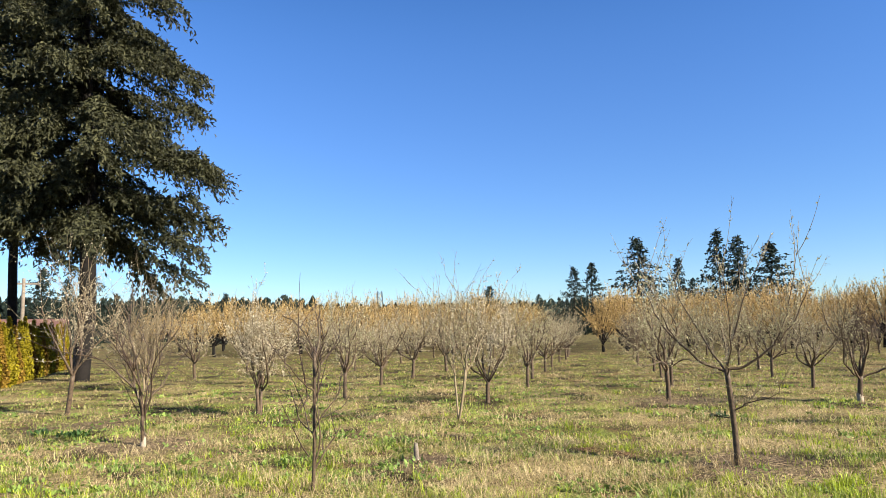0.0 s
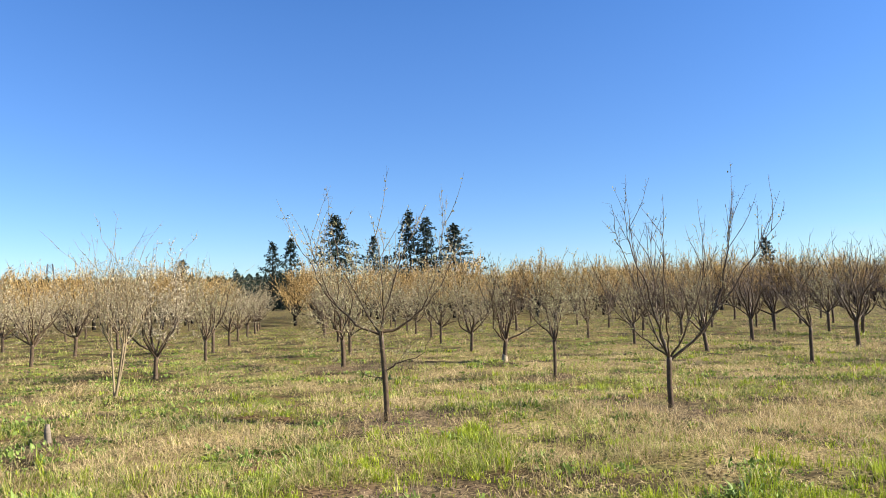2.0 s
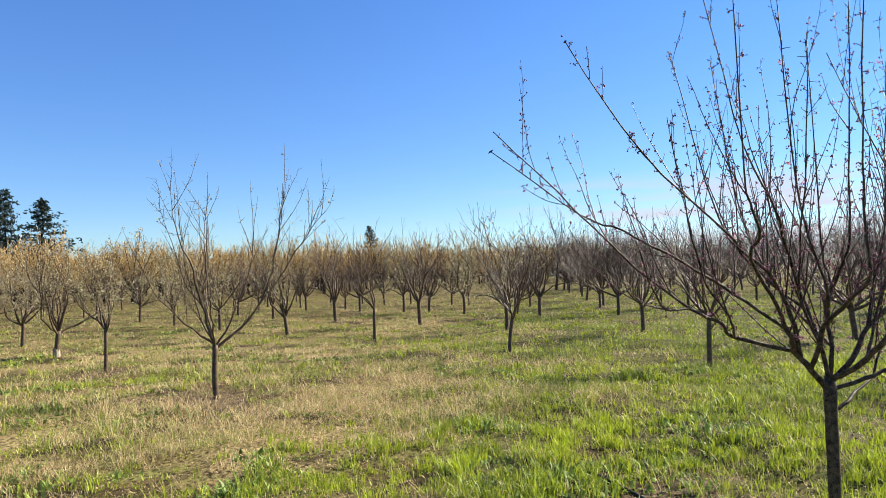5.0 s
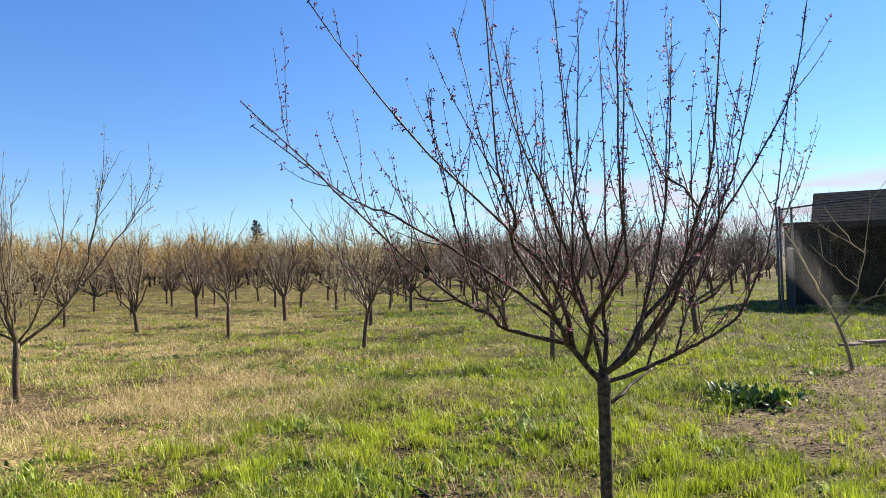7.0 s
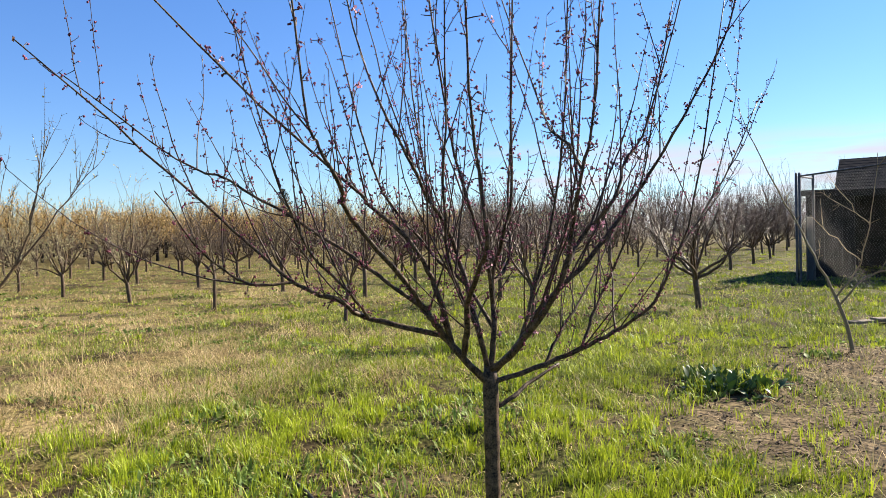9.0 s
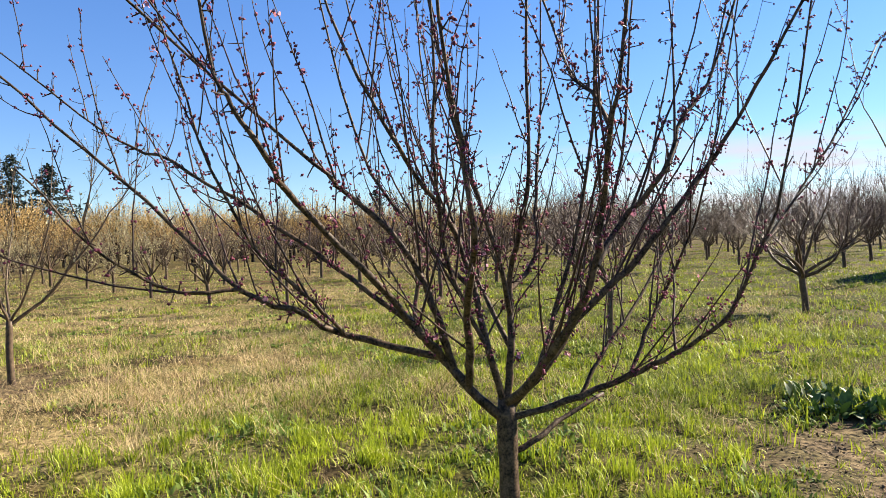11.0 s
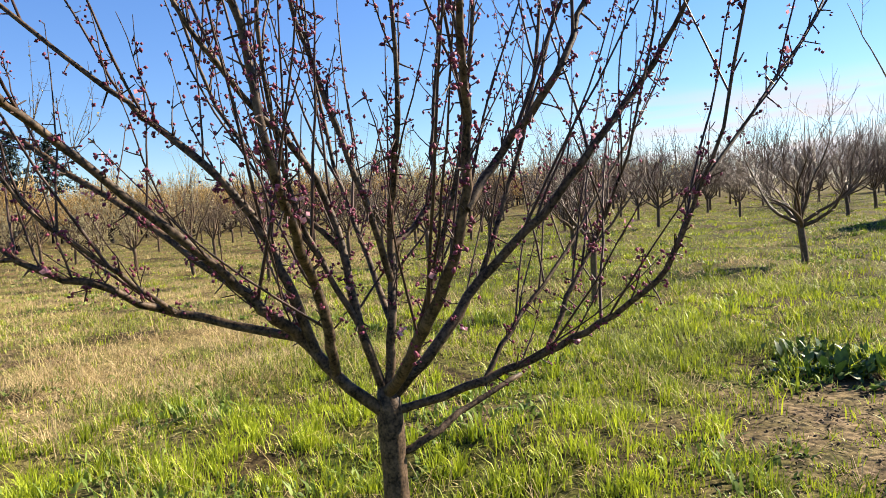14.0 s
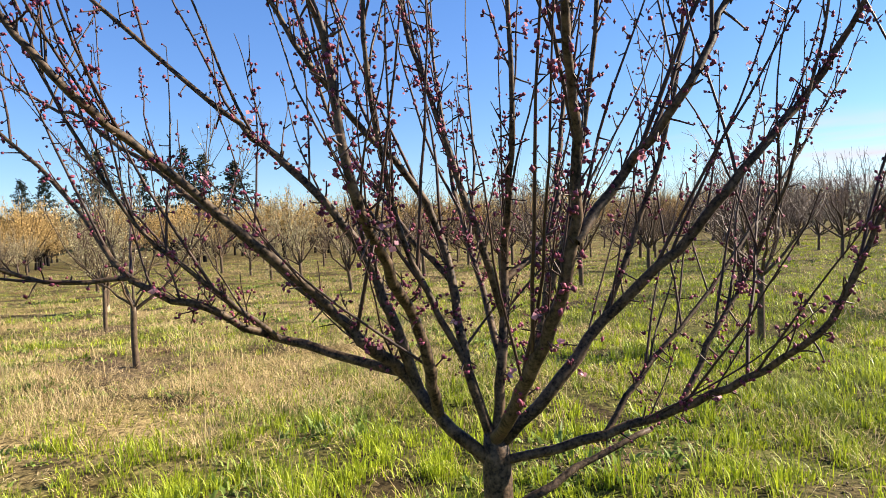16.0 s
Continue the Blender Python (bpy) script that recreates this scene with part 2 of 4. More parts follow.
def tri_mesh(name, verts, count, corners):
    """A mesh of equal pieces: verts is (count * corners, 3), each piece one polygon."""
    me = bpy.data.meshes.new(name)
    me.vertices.add(count * corners)
    me.vertices.foreach_set("co", np.asarray(verts, dtype=np.float32).ravel())
    me.loops.add(count * corners)
    me.loops.foreach_set("vertex_index", np.arange(count * corners, dtype=np.int32))
    me.polygons.add(count)
    me.polygons.foreach_set("loop_start", np.arange(count, dtype=np.int32) * corners)
    me.update(calc_edges=True)
    return me


def tubes(name, paths, closed_tip=True):
    """Tapered tubes along paths of (points, radii, sides), joined in one mesh."""
    verts, faces = [], []
    for pts, radii, sides in paths:
        base = len(verts)
        side = None
        k = len(pts)
        for i in range(k):
            a, b = pts[max(i - 1, 0)], pts[min(i + 1, k - 1)]
            d = (b - a).normalized()
            if side is None:
                side = d.orthogonal().normalized()
            else:
                side = (side - d * side.dot(d))
                side = side.normalized() if side.length > 1e-6 else d.orthogonal().normalized()
            other = d.cross(side)
            for s in range(sides):
                w = 2 * math.pi * s / sides
                verts.append(pts[i] + (side * math.cos(w) + other * math.sin(w)) * radii[i])
        for i in range(k - 1):
            for s in range(sides):
                p, q = base + i * sides + s, base + i * sides + (s + 1) % sides
                faces.append((p, q, q + sides, p + sides))
        if closed_tip:
            faces.append(tuple(base + (k - 1) * sides + s for s in range(sides)))
    return mesh_of(name, verts, faces, True)


def randv(rng):
    return Vector((rng.gauss(0, 1), rng.gauss(0, 1), rng.gauss(0, 1)))


def wander(rng, p, d, length, n, up=0.0, jit=0.06):
    """A path that starts at p towards d, pulled upwards and shaken at each step."""
    pts, p, d = [p.copy()], p.copy(), d.normalized()
    for _ in range(n):
        d = (d + Vector((0, 0, up)) + randv(rng) * jit).normalized()
        p = p + d * (length / n)
        pts.append(p.copy())
    return pts


def taper(r0, r1, n, power=1.0):
    return [r0 + (r1 - r0) * (i / (n - 1)) ** power for i in range(n)]


def along(pts, f):
    x = f * (len(pts) - 1)
    i = min(int(x), len(pts) - 2)
    return pts[i].lerp(pts[i + 1], x - i), (pts[i + 1] - pts[i]).normalized()


def way(azimuth, rise):
    """Unit vector: azimuth clockwise from +y, rise above level, in degrees."""
    a, e = radians(azimuth), radians(rise)
    return Vector((math.sin(a) * math.cos(e), math.cos(a) * math.cos(e), math.sin(e)))


def diamonds(name, rng, spots, size, long=1.0):
    """Small four-cornered petals or buds about the given spots."""
    n = len(spots)
    gen = np.random.default_rng(rng.randrange(1 << 30))
    c = np.array([tuple(s) for s in spots]).reshape(-1, 1, 3)
    a = gen.normal(size=(n, 1, 3))
    b = gen.normal(size=(n, 1, 3))
    a /= np.linalg.norm(a, axis=2, keepdims=True)
    b -= a * (a * b).sum(axis=2, keepdims=True)
    b /= np.linalg.norm(b, axis=2, keepdims=True)
    s = size * gen.uniform(0.6, 1.3, size=(n, 1, 1))
    v = np.concatenate([c + a * s * long, c + b * s, c - a * s * long, c - b * s], axis=1)
    return tri_mesh(name, v.reshape(-1, 3), n, 4)


def fruit_tree(name, seed, trunk=0.6, girth=0.045, limbs=7, rise=(38, 68), reach=1.1, shoots=9, shoot=(0.4, 1.1), bloom=0, leafbuds=0,
               twig=TWIG, lean=0.0, stems=1, whips=0, bark=BARK, spurs=4, up=0.10, white_base=False, bloom_size=0.016, far=False, fork=0.82):
    """A young pruned fruit tree: trunk, scaffold limbs with upright shoots, and blossom."""
    rng = random.Random(seed)
    root = new(name)
    shoots_all, mass = [], []
    for s in range(stems):
        d = way(rng.uniform(0, 360), 90 - lean * rng.uniform(0.6, 1.4))
        start = Vector((0, 0, -0.03)) + (Vector((rng.uniform(-0.07, 0.07), rng.uniform(-0.07, 0.07), 0)) if stems > 1 else Vector())
        tp = wander(rng, start, d, trunk + 0.03, 6, 0.02, 0.035)
        part("trunk", tubes("trunk", [(tp, [girth * 1.25] + taper(girth, girth * 0.92, 6), 8)]), bark, root)
        top = tp[-1]
        turn = rng.uniform(0, 360)
        for i in range(limbs):
            az = turn + 360 * i / limbs + rng.uniform(-18, 18)
            el = rng.uniform(*rise) if i % 4 else rng.uniform(rise[1], 80)
            start = along(tp, rng.uniform(fork, 1.0))[0]
            L = reach * rng.uniform(0.75, 1.25)
            lp = wander(rng, start, way(az, el), L, 9, up * rng.uniform(0.3, 1.5), 0.17)
            r0 = girth * rng.uniform(0.40, 0.66)
            limb = part("branch", tubes("branch", [(lp, taper(r0, 0.005, 10), 6)]), bark, root)
            rest = []
            for j in range(shoots):
                paths = []
                f = 0.2 + 0.8 * (j + rng.random()) / shoots
                p, d = along(lp, min(f, 0.99))
                dd = d * rng.uniform(0.4, 1.0) + Vector((0, 0, rng.uniform(0.1, 0.8))) + randv(rng) * 0.5
                sl = rng.uniform(*shoot) * (0.6 + 0.5 * f)
                sp = wander(rng, p, dd, sl, 3 if far else 6, 0.05, 0.13 if far else 0.11)
                paths.append((sp, taper(0.0056 if far else 0.0050, 0.0024 if far else 0.0018, len(sp)), 3))
                for k in range(spurs):
                    q, e = along(sp, rng.uniform(0.1, 0.95))
                    qd = e + randv(rng) * 0.8
                    tw = wander(rng, q, qd, rng.uniform(0.04, 0.28), 1 if far else 2, 0.05, 0.08)
                    paths.append((tw, taper(0.0036 if far else 0.0027, 0.002 if far else 0.0014, len(tw)), 3))
                    shoots_all.append(tw)
                shoots_all.append(sp)
                if far:
                    rest += paths
                else:
                    part("shoot", tubes("shoot", paths, False), twig, limb)
            mass += rest
    if mass:
        tagged(part("twig_mass", tubes("twig_mass", mass, False), twig, root), kind="stuff")
    for i in range(whips):
        p = Vector((rng.uniform(-0.05, 0.05), rng.uniform(-0.05, 0.05), trunk * rng.uniform(0.1, 1.0)))
        sp = wander(rng, p, way(rng.uniform(0, 360), rng.uniform(45, 80)), rng.uniform(0.5, 1.2), 6, 0.06, 0.07)
        part("sucker_shoot", tubes("sucker_shoot", [(sp, taper(0.007, 0.002, 7), 4)], False), twig, root)

    def scatter(n):
        return [along(rng.choice(shoots_all), rng.random())[0] + randv(rng) * 0.008 for _ in range(n)]

    if bloom:
        tagged(part("blossom", diamonds("blossom", rng, scatter(bloom), bloom_size), BLOSSOM, root, "small white blossom on the twigs"), kind="stuff")
    if leafbuds:
        tagged(part("bud_mass", diamonds("bud_mass", rng, scatter(leafbuds), 0.013 if far else 0.010, 1.5), LEAFBUD, root, "pale opening leaf buds"), kind="stuff")
    if white_base:
        part("trunk_guard", tubes("trunk_guard", [([Vector((0, 0, -0.02)), Vector((0.004, 0, 0.10)), Vector((0, 0.004, 0.18))], [girth * 1.4, girth * 1.2, girth * 1.08], 10)]), PAINT, root, "white painted band at the trunk's foot")
    return root


def shaped_tree(name, seed, bark, twig, stem, girth, limbs, density=6.0, buds=0):
    """A tree whose trunk and limbs run through given bends (heading, rise, length); a limb is (source, share, girth, bends), source 0 the trunk."""
    rng = random.Random(seed)
    root = new(name)
    nodes = [Vector((0, 0, -0.06))]
    for azimuth, rise, length in stem:
        nodes.append(nodes[-1] + way(azimuth, rise) * length)
    tp = rounded(nodes, 4)
    part("trunk", tubes("trunk", [(tp, [girth * 1.3, girth * 1.12] + taper(girth, girth * 0.9, len(tp) - 2), 10)]), bark, root)
    grown, tips = [tp], []
    for source, share, r0, bends in limbs:
        nodes = [along(grown[source], share)[0]]
        for azimuth, rise, length in bends:
            nodes.append(nodes[-1] + way(azimuth + rng.uniform(-6, 6), rise + rng.uniform(-4, 4)) * length)
        lp = rounded(nodes, 4)
        lp = [p + randv(rng) * 0.008 if i > 1 else p for i, p in enumerate(lp)]
        grown.append(lp)
        limb = part("branch", tubes("branch", [(lp, taper(r0, 0.0024, len(lp), 0.8), 7)]), bark, root)
        for j in range(int(density * sum(b[2] for b in bends))):
            p, d = along(lp, rng.uniform(0.15, 0.99))
            sl = rng.choice((0.15, 0.25, 0.35, 0.5, 0.75))
            sp = wander(rng, p, d * 0.5 + Vector((0, 0, rng.uniform(0.1, 1.0))) + randv(rng) * 0.4, sl, 5, 0.05, 0.08)
            paths = [(sp, taper(0.0022 + 0.003 * sl, 0.0013, 6), 4)]
            for k in range(2 + int(sl * 8)):
                q, e = along(sp, rng.uniform(0.1, 0.95))
                tw = wander(rng, q, e + randv(rng) * 0.8, rng.uniform(0.02, 0.12), 2, 0.05, 0.1)
                paths.append((tw, taper(0.0021, 0.0012, 3), 3))
                tips.append(tw)
            tips.append(sp)
            part("shoot", tubes("shoot", paths, False), twig, limb)
    if buds:
        spots = [along(rng.choice(tips), rng.random())[0] + randv(rng) * 0.006 for _ in range(buds)]
        tagged(part("bud_mass", diamonds("bud_mass", rng, spots, 0.009, 1.4), LEAFBUD, root, "pale opening leaf buds"), kind="stuff")
    return root


def rounded(nodes, k):
    """A smooth path through the nodes, k steps from each to the next."""
    ends = [nodes[0] * 2 - nodes[1]] + nodes + [nodes[-1] * 2 - nodes[-2]]
    out = []
    for i in range(1, len(ends) - 2):
        a, b, c, d = ends[i - 1:i + 3]
        for j in range(k):
            t = j / k
            out.append((b * 2 + (c - a) * t + (a * 2 - b * 5 + c * 4 - d) * t * t + (b * 3 - a - c * 3 + d) * t ** 3) * 0.5)
    return out + [nodes[-1]]


PAINT = material("chalky_white_paint", (0.19, 0.15, 0.102), (0.381, 0.326, 0.252), 0.9, 20, 0.2, 150)


# ---- ground ----
def soil_patch(x, y):
    """How bare the ground is: mulch round the near trees and the trodden gravel by the shed."""
    v = 0.0
    for cx, cy, r in BARE:
        v = max(v, min(1.0, max(0.0, (r - math.hypot(x - cx, y - cy)) / (0.45 * r))))
    return v




def lush(x, y):
    """1 where the turf is tall and green, 0 where it is straw."""
    side = 0.62 * x - 0.2 - y
    v = 0.42 + 0.5 / (1 + math.exp(-side * 1.4))
    v -= 0.55 * math.exp(-((x - 7.2) ** 2 / 9 + (y - 5.7) ** 2 / 2.2))
    return v + 0.55 * noise.noise(Vector((x * 0.45, y * 0.45, 3.1))) + 0.25 * noise.noise(Vector((x * 1.7, y * 1.7, 7.7)))


def height(x, y):
    d = math.hypot(x - 3, y)
    fade = 1.0 / (1 + (d / 40) ** 2)
    return fade * (0.05 * noise.noise(Vector((x * 0.9, y * 0.9, 2))) + 0.05 * noise.noise(Vector((x * 0.3, y * 0.3, 0))) + 0.035 * noise.noise(Vector((x * 1.3, y * 1.3, 5))) + 0.028 * noise.noise(Vector((x * 4.0, y * 4.0, 9))))


def steps():
    s = [0.0]
    while s[-1] < 3200:
        s.append(s[-1] + max(0.17, 0.045 * s[-1]))
    return [-v for v in s[:0:-1]] + s


XS = [v + 4.0 for v in steps()]
YS = [v + 3.0 for v in steps()]
gv = [(x, y, height(x, y)) for y in YS for x in XS]
w = len(XS)
gf = [(j * w + i, j * w + i + 1, (j + 1) * w + i + 1, (j + 1) * w + i) for j in range(len(YS) - 1) for i in range(w - 1)]
ground = part("ground", mesh_of("ground", gv, gf, True), SOIL)
tagged(ground, "flat orchard ground of turf, straw and bare brown soil", "ground", kind="structure")


# ---- the orchard ----
def plant(tree, x, y, turn=0.0, size=1.0):
    tree.matrix_basis = pose(x, y, height(x, y), 0, 0, turn) @ Matrix.Scale(size, 4)
    return tree


def kept(tree, label, group="young fruit trees in the orchard"):
    return tagged(tree, label, "fruit tree", group)


NEAR = [
    # name, x, y, label, settings
    (-1.25, 7.0, "slender bare sapling with thin dark twigs", dict(seed=11, trunk=1.35, girth=0.017, limbs=10, reach=0.6, shoots=2, shoot=(0.2, 0.55), whips=4, rise=(25, 62), spurs=2, fork=0.1, up=0.06)),
    (-4.3, 10.1, "bare purplish fruit tree with several low stems", dict(seed=12, trunk=0.42, girth=0.030, limbs=7, reach=1.5, shoots=9, shoot=(0.3, 0.9), rise=(52, 80), lean=4, whips=3, white_base=True, fork=0.6, up=0.03)),
    (-7.8, 14.4, "fruit tree in white blossom with a leaning trunk", dict(seed=13, trunk=0.8, girth=0.05, limbs=8, reach=1.6, shoots=12, shoot=(0.6, 1.5), bloom=1870, bloom_size=0.012, twig=TWIG_PALE, rise=(45, 80), lean=8)),
    (-3.75, 13.75, "round fruit tree in white blossom", dict(seed=14, trunk=0.5, girth=0.036, limbs=7, reach=1.2, shoots=12, bloom=6120, bloom_size=0.012, twig=TWIG_PALE, rise=(35, 75), stems=2, lean=5)),
    (0.04, 12.4, "thin fruit tree with three pale upright stems", dict(seed=15, trunk=0.9, girth=0.017, limbs=4, reach=1.0, shoots=7, shoot=(0.5, 1.2), stems=3, lean=16, twig=TWIG_PALE, bark=TWIG_PALE, leafbuds=700, rise=(55, 80))),
    (0.67, 15.55, "spreading fruit tree with white blossom", dict(seed=16, trunk=0.45, girth=0.045, limbs=9, reach=1.7, shoots=13, bloom=7140, bloom_size=0.012, twig=TWIG_PALE, rise=(35, 70))),
    (6.97, 10.75, "slim bare fruit tree with pale leaf buds", dict(seed=19, trunk=0.7, girth=0.03, limbs=6, reach=0.8, shoots=8, leafbuds=1100, twig=TWIG_PALE, rise=(45, 75))),
    (7.74, 14.18, "bare fruit tree with a white-painted trunk foot", dict(seed=20, trunk=0.5, girth=0.05, limbs=9, reach=1.3, shoots=10, twig=TWIG_GREY, leafbuds=1000, rise=(40, 75), white_base=True)),
    (10.98, 3.05, "low bare fruit tree with dark twigs", dict(seed=21, trunk=0.7, girth=0.036, limbs=8, reach=0.9, shoots=9, shoot=(0.4, 0.9), rise=(25, 65), twig=TWIG)),
    (11.67, 6.55, "bare fruit tree with spreading dark limbs", dict(seed=22, trunk=0.62, girth=0.034, limbs=8, reach=1.1, shoots=10, shoot=(0.4, 1.1), rise=(28, 65), twig=TWIG)),
    (12.12, 10.07, "bare fruit tree with a few upright shoots", dict(seed=23, trunk=0.65, girth=0.034, limbs=6, reach=1.0, shoots=8, shoot=(0.5, 1.3), rise=(45, 72), twig=TWIG_GREY)),
    (12.65, 13.4, "fruit tree with pale catkin-like buds on upright limbs", dict(seed=24, trunk=0.5, girth=0.045, limbs=9, reach=1.5, shoots=8, leafbuds=1500, rise=(50, 75), twig=TWIG_PALE, lean=8)),
    (15.07, 1.98, "dense bare fruit tree with purplish twigs", dict(seed=25, trunk=0.6, girth=0.05, limbs=11, reach=1.2, shoots=13, shoot=(0.5, 1.2), rise=(25, 70), twig=TWIG)),
    (15.48, 5.79, "dense bare fruit tree with dark twigs", dict(seed=26, trunk=0.6, girth=0.045, limbs=10, reach=1.1, shoots=12, rise=(28, 70), twig=TWIG)),
]
for x, y, label, settings in NEAR:
    kept(plant(fruit_tree("fruit_tree", **settings), x, y), label)

candelabra = shaped_tree("fruit_tree", 17, BARK, TWIG_PALE, [(290, 88, 0.6), (290, 86, 0.58)], 0.034, [
    (0, 0.97, 0.020, [(290, 22, 0.35), (300, 48, 0.55), (310, 58, 0.4), (285, 60, 0.35)]),
    (0, 0.99, 0.020, [(105, 18, 0.3), (115, 40, 0.5), (100, 55, 0.35), (120, 65, 0.3)]),
    (0, 1.0, 0.016, [(80, 75, 0.4), (100, 70, 0.6), (110, 62, 0.55)]),
    (0, 0.95, 0.015, [(310, 55, 0.4), (300, 62, 0.6), (280, 70, 0.6)]),
    (0, 0.93, 0.014, [(200, 25, 0.3), (190, 50, 0.6), (210, 65, 0.7)]),
    (0, 0.98, 0.014, [(20, 30, 0.35), (15, 50, 0.6), (30, 68, 0.7)]),
    (0, 0.57, 0.010, [(110, 30, 0.24), (105, 12, 0.25), (100, 55, 0.3)]),
    (0, 0.50, 0.007, [(290, 15, 0.22), (285, 35, 0.18)]),
    (1, 0.4, 0.010, [(250, 60, 0.4), (270, 75, 0.7)]), (2, 0.4, 0.010, [(150, 60, 0.4), (140, 74, 0.8)])], 15.0, 1700)
kept(plant(candelabra, 3.12, 8.0, 0, 0.92), "bare fruit tree with pale buds and one low side shoot")
upright = shaped_tree("fruit_tree", 18, BARK, TWIG_GREY, [(300, 88, 0.35), (120, 88, 0.35)], 0.034, [
    (0, 0.96, 0.020, [(300, 72, 0.4), (285, 78, 0.5), (298, 72, 0.55), (310, 84, 0.45)]),
    (0, 0.97, 0.015, [(330, 66, 0.45), (310, 74, 0.55), (330, 80, 0.5)]), (0, 0.94, 0.014, [(150, 60, 0.45), (140, 70, 0.55), (160, 80, 0.45)]),
    (0, 0.92, 0.020, [(120, 42, 0.5), (125, 58, 0.5), (118, 76, 0.6), (120, 80, 0.6)]),
    (4, 0.35, 0.013, [(120, 50, 0.5), (110, 58, 0.5), (120, 48, 0.5)]),
    (0, 0.99, 0.014, [(302, 38, 0.4), (300, 46, 0.5), (290, 60, 0.5)]),
    (0, 1.0, 0.014, [(20, 52, 0.5), (30, 66, 0.6), (25, 75, 0.7)]),
    (0, 0.95, 0.013, [(215, 48, 0.5), (220, 62, 0.6), (205, 76, 0.6)]),
    (1, 0.3, 0.010, [(320, 55, 0.4), (310, 70, 0.9)]), (4, 0.6, 0.008, [(100, 78, 0.4), (120, 82, 0.5)])], 9.0, 400)
kept(plant(upright, 6.47, 7.2), "bare fruit tree with long upright shoots")
leaning = shaped_tree("fruit_tree", 27, TWIG_PALE, TWIG_PALE, [(0, 80, 0.3), (0, 72, 0.32)], 0.020, [
    (0, 0.98, 0.016, [(0, 64, 0.45), (10, 66, 0.6), (350, 62, 0.7), (0, 70, 0.45)]),
    (0, 0.85, 0.011, [(180, 50, 0.35), (175, 25, 0.3), (185, 20, 0.35)]),
    (0, 0.98, 0.010, [(170, 55, 0.4), (185, 80, 0.5), (180, 84, 0.6)]),
    (3, 0.35, 0.006, [(0, 45, 0.3), (350, 50, 0.35)]), (3, 0.6, 0.006, [(0, 50, 0.25), (10, 58, 0.4)]),
    (2, 0.5, 0.006, [(180, 60, 0.3), (170, 30, 0.2)])], 2.2)
kept(plant(leaning, 11.15, -0.34), "small bare whitish sapling, leaning, with few branches")

# trees further back: a few kinds, repeated along the rows
KINDS = [
    (fruit_tree("fruit_tree", 41, 0.55, 0.05, 9, (10, 66), 1.42, 11, bloom=3800, twig=TWIG_PALE, bloom_size=0.015, far=True), "fruit tree with white blossom in a row"),
    (fruit_tree("fruit_tree", 42, 0.6, 0.05, 9, (10, 66), 1.32, 11, bloom=1500, leafbuds=700, twig=TWIG_PALE, bloom_size=0.014, far=True), "fruit tree with sparse white blossom"),
    (fruit_tree("fruit_tree", 43, 0.6, 0.045, 8, (10, 66), 1.32, 10, leafbuds=1600, twig=TWIG_PALE, far=True), "bare fruit tree with pale buds"),
    (fruit_tree("fruit_tree", 44, 0.6, 0.05, 9, (10, 66), 1.32, 11, twig=TWIG_GREY, far=True), "bare grey fruit tree in a row"),
    (fruit_tree("fruit_tree", 45, 0.6, 0.05, 11, (14, 68), 1.36, 12, twig=TWIG, far=True), "dense bare fruit tree with purplish twigs"),
    (fruit_tree("fruit_tree", 46, 0.6, 0.05, 11, (14, 68), 1.46, 12, shoot=(0.5, 1.3), twig=TWIG, far=True), "dense bare fruit tree with upright twigs"),
]
for i, (tree, label) in enumerate(KINDS):
    kept(tree, label)
row_rng = random.Random(5)
SPOTS = []
for k, x0 in enumerate((-14.5, -10.4, -6.3, -2.25, 1.45, 5.0, 9.7, 13.4, 17.6, 21.6)):
    for j in range(12):
        y = {2: 17.2, 3: 19.4, 4: 15.2, 5: 17.7, 6: 16.5, 7: 8.9}.get(k, 10.5 if k > 7 else 19.0) + 3.45 * j
        x = x0 + 0.2 * y
        if y < 46 - 0.2 * x and not (k < 2 and y < 22):
            SPOTS.append((x, y, (0, 1, 1, 2) if k < 4 else (1, 2, 2, 3) if k < 7 else (2, 3, 3, 4)))
for k in range(8):
    for j in range(6):
        x, y = 20.3 + 4.1 * k + 0.25 * j, 8.6 + 3.5 * j - 0.85 * k
        if math.degrees(math.atan2(x - 1.2, y)) < 55 and row_rng.random() < 0.6:
            continue
        if y > 4.2 and x * 0.2 + y < 44:
            SPOTS.append((x, y, (4, 5, 4, 3)))
for k in range(9):
    for j in range(3):
        x, y = 26.2 + 4.1 * k + 0.3 * j, 3.3 + 3.3 * j + 0.12 * k
        if all(math.hypot(x - q[0], y - q[1]) > 2.2 for q in SPOTS):
            SPOTS.append((x, y, (4, 5)))
used = set()
for x, y, kinds in SPOTS:
    i = row_rng.choice(kinds)
    tree = KINDS[i][0] if i not in used else copy_thing(KINDS[i][0], Matrix())
    used.add(i)
    plant(tree, x + row_rng.uniform(-0.25, 0.25), y + row_rng.uniform(-0.25, 0.25), row_rng.uniform(0, 360), row_rng.uniform(0.85, 1.12))


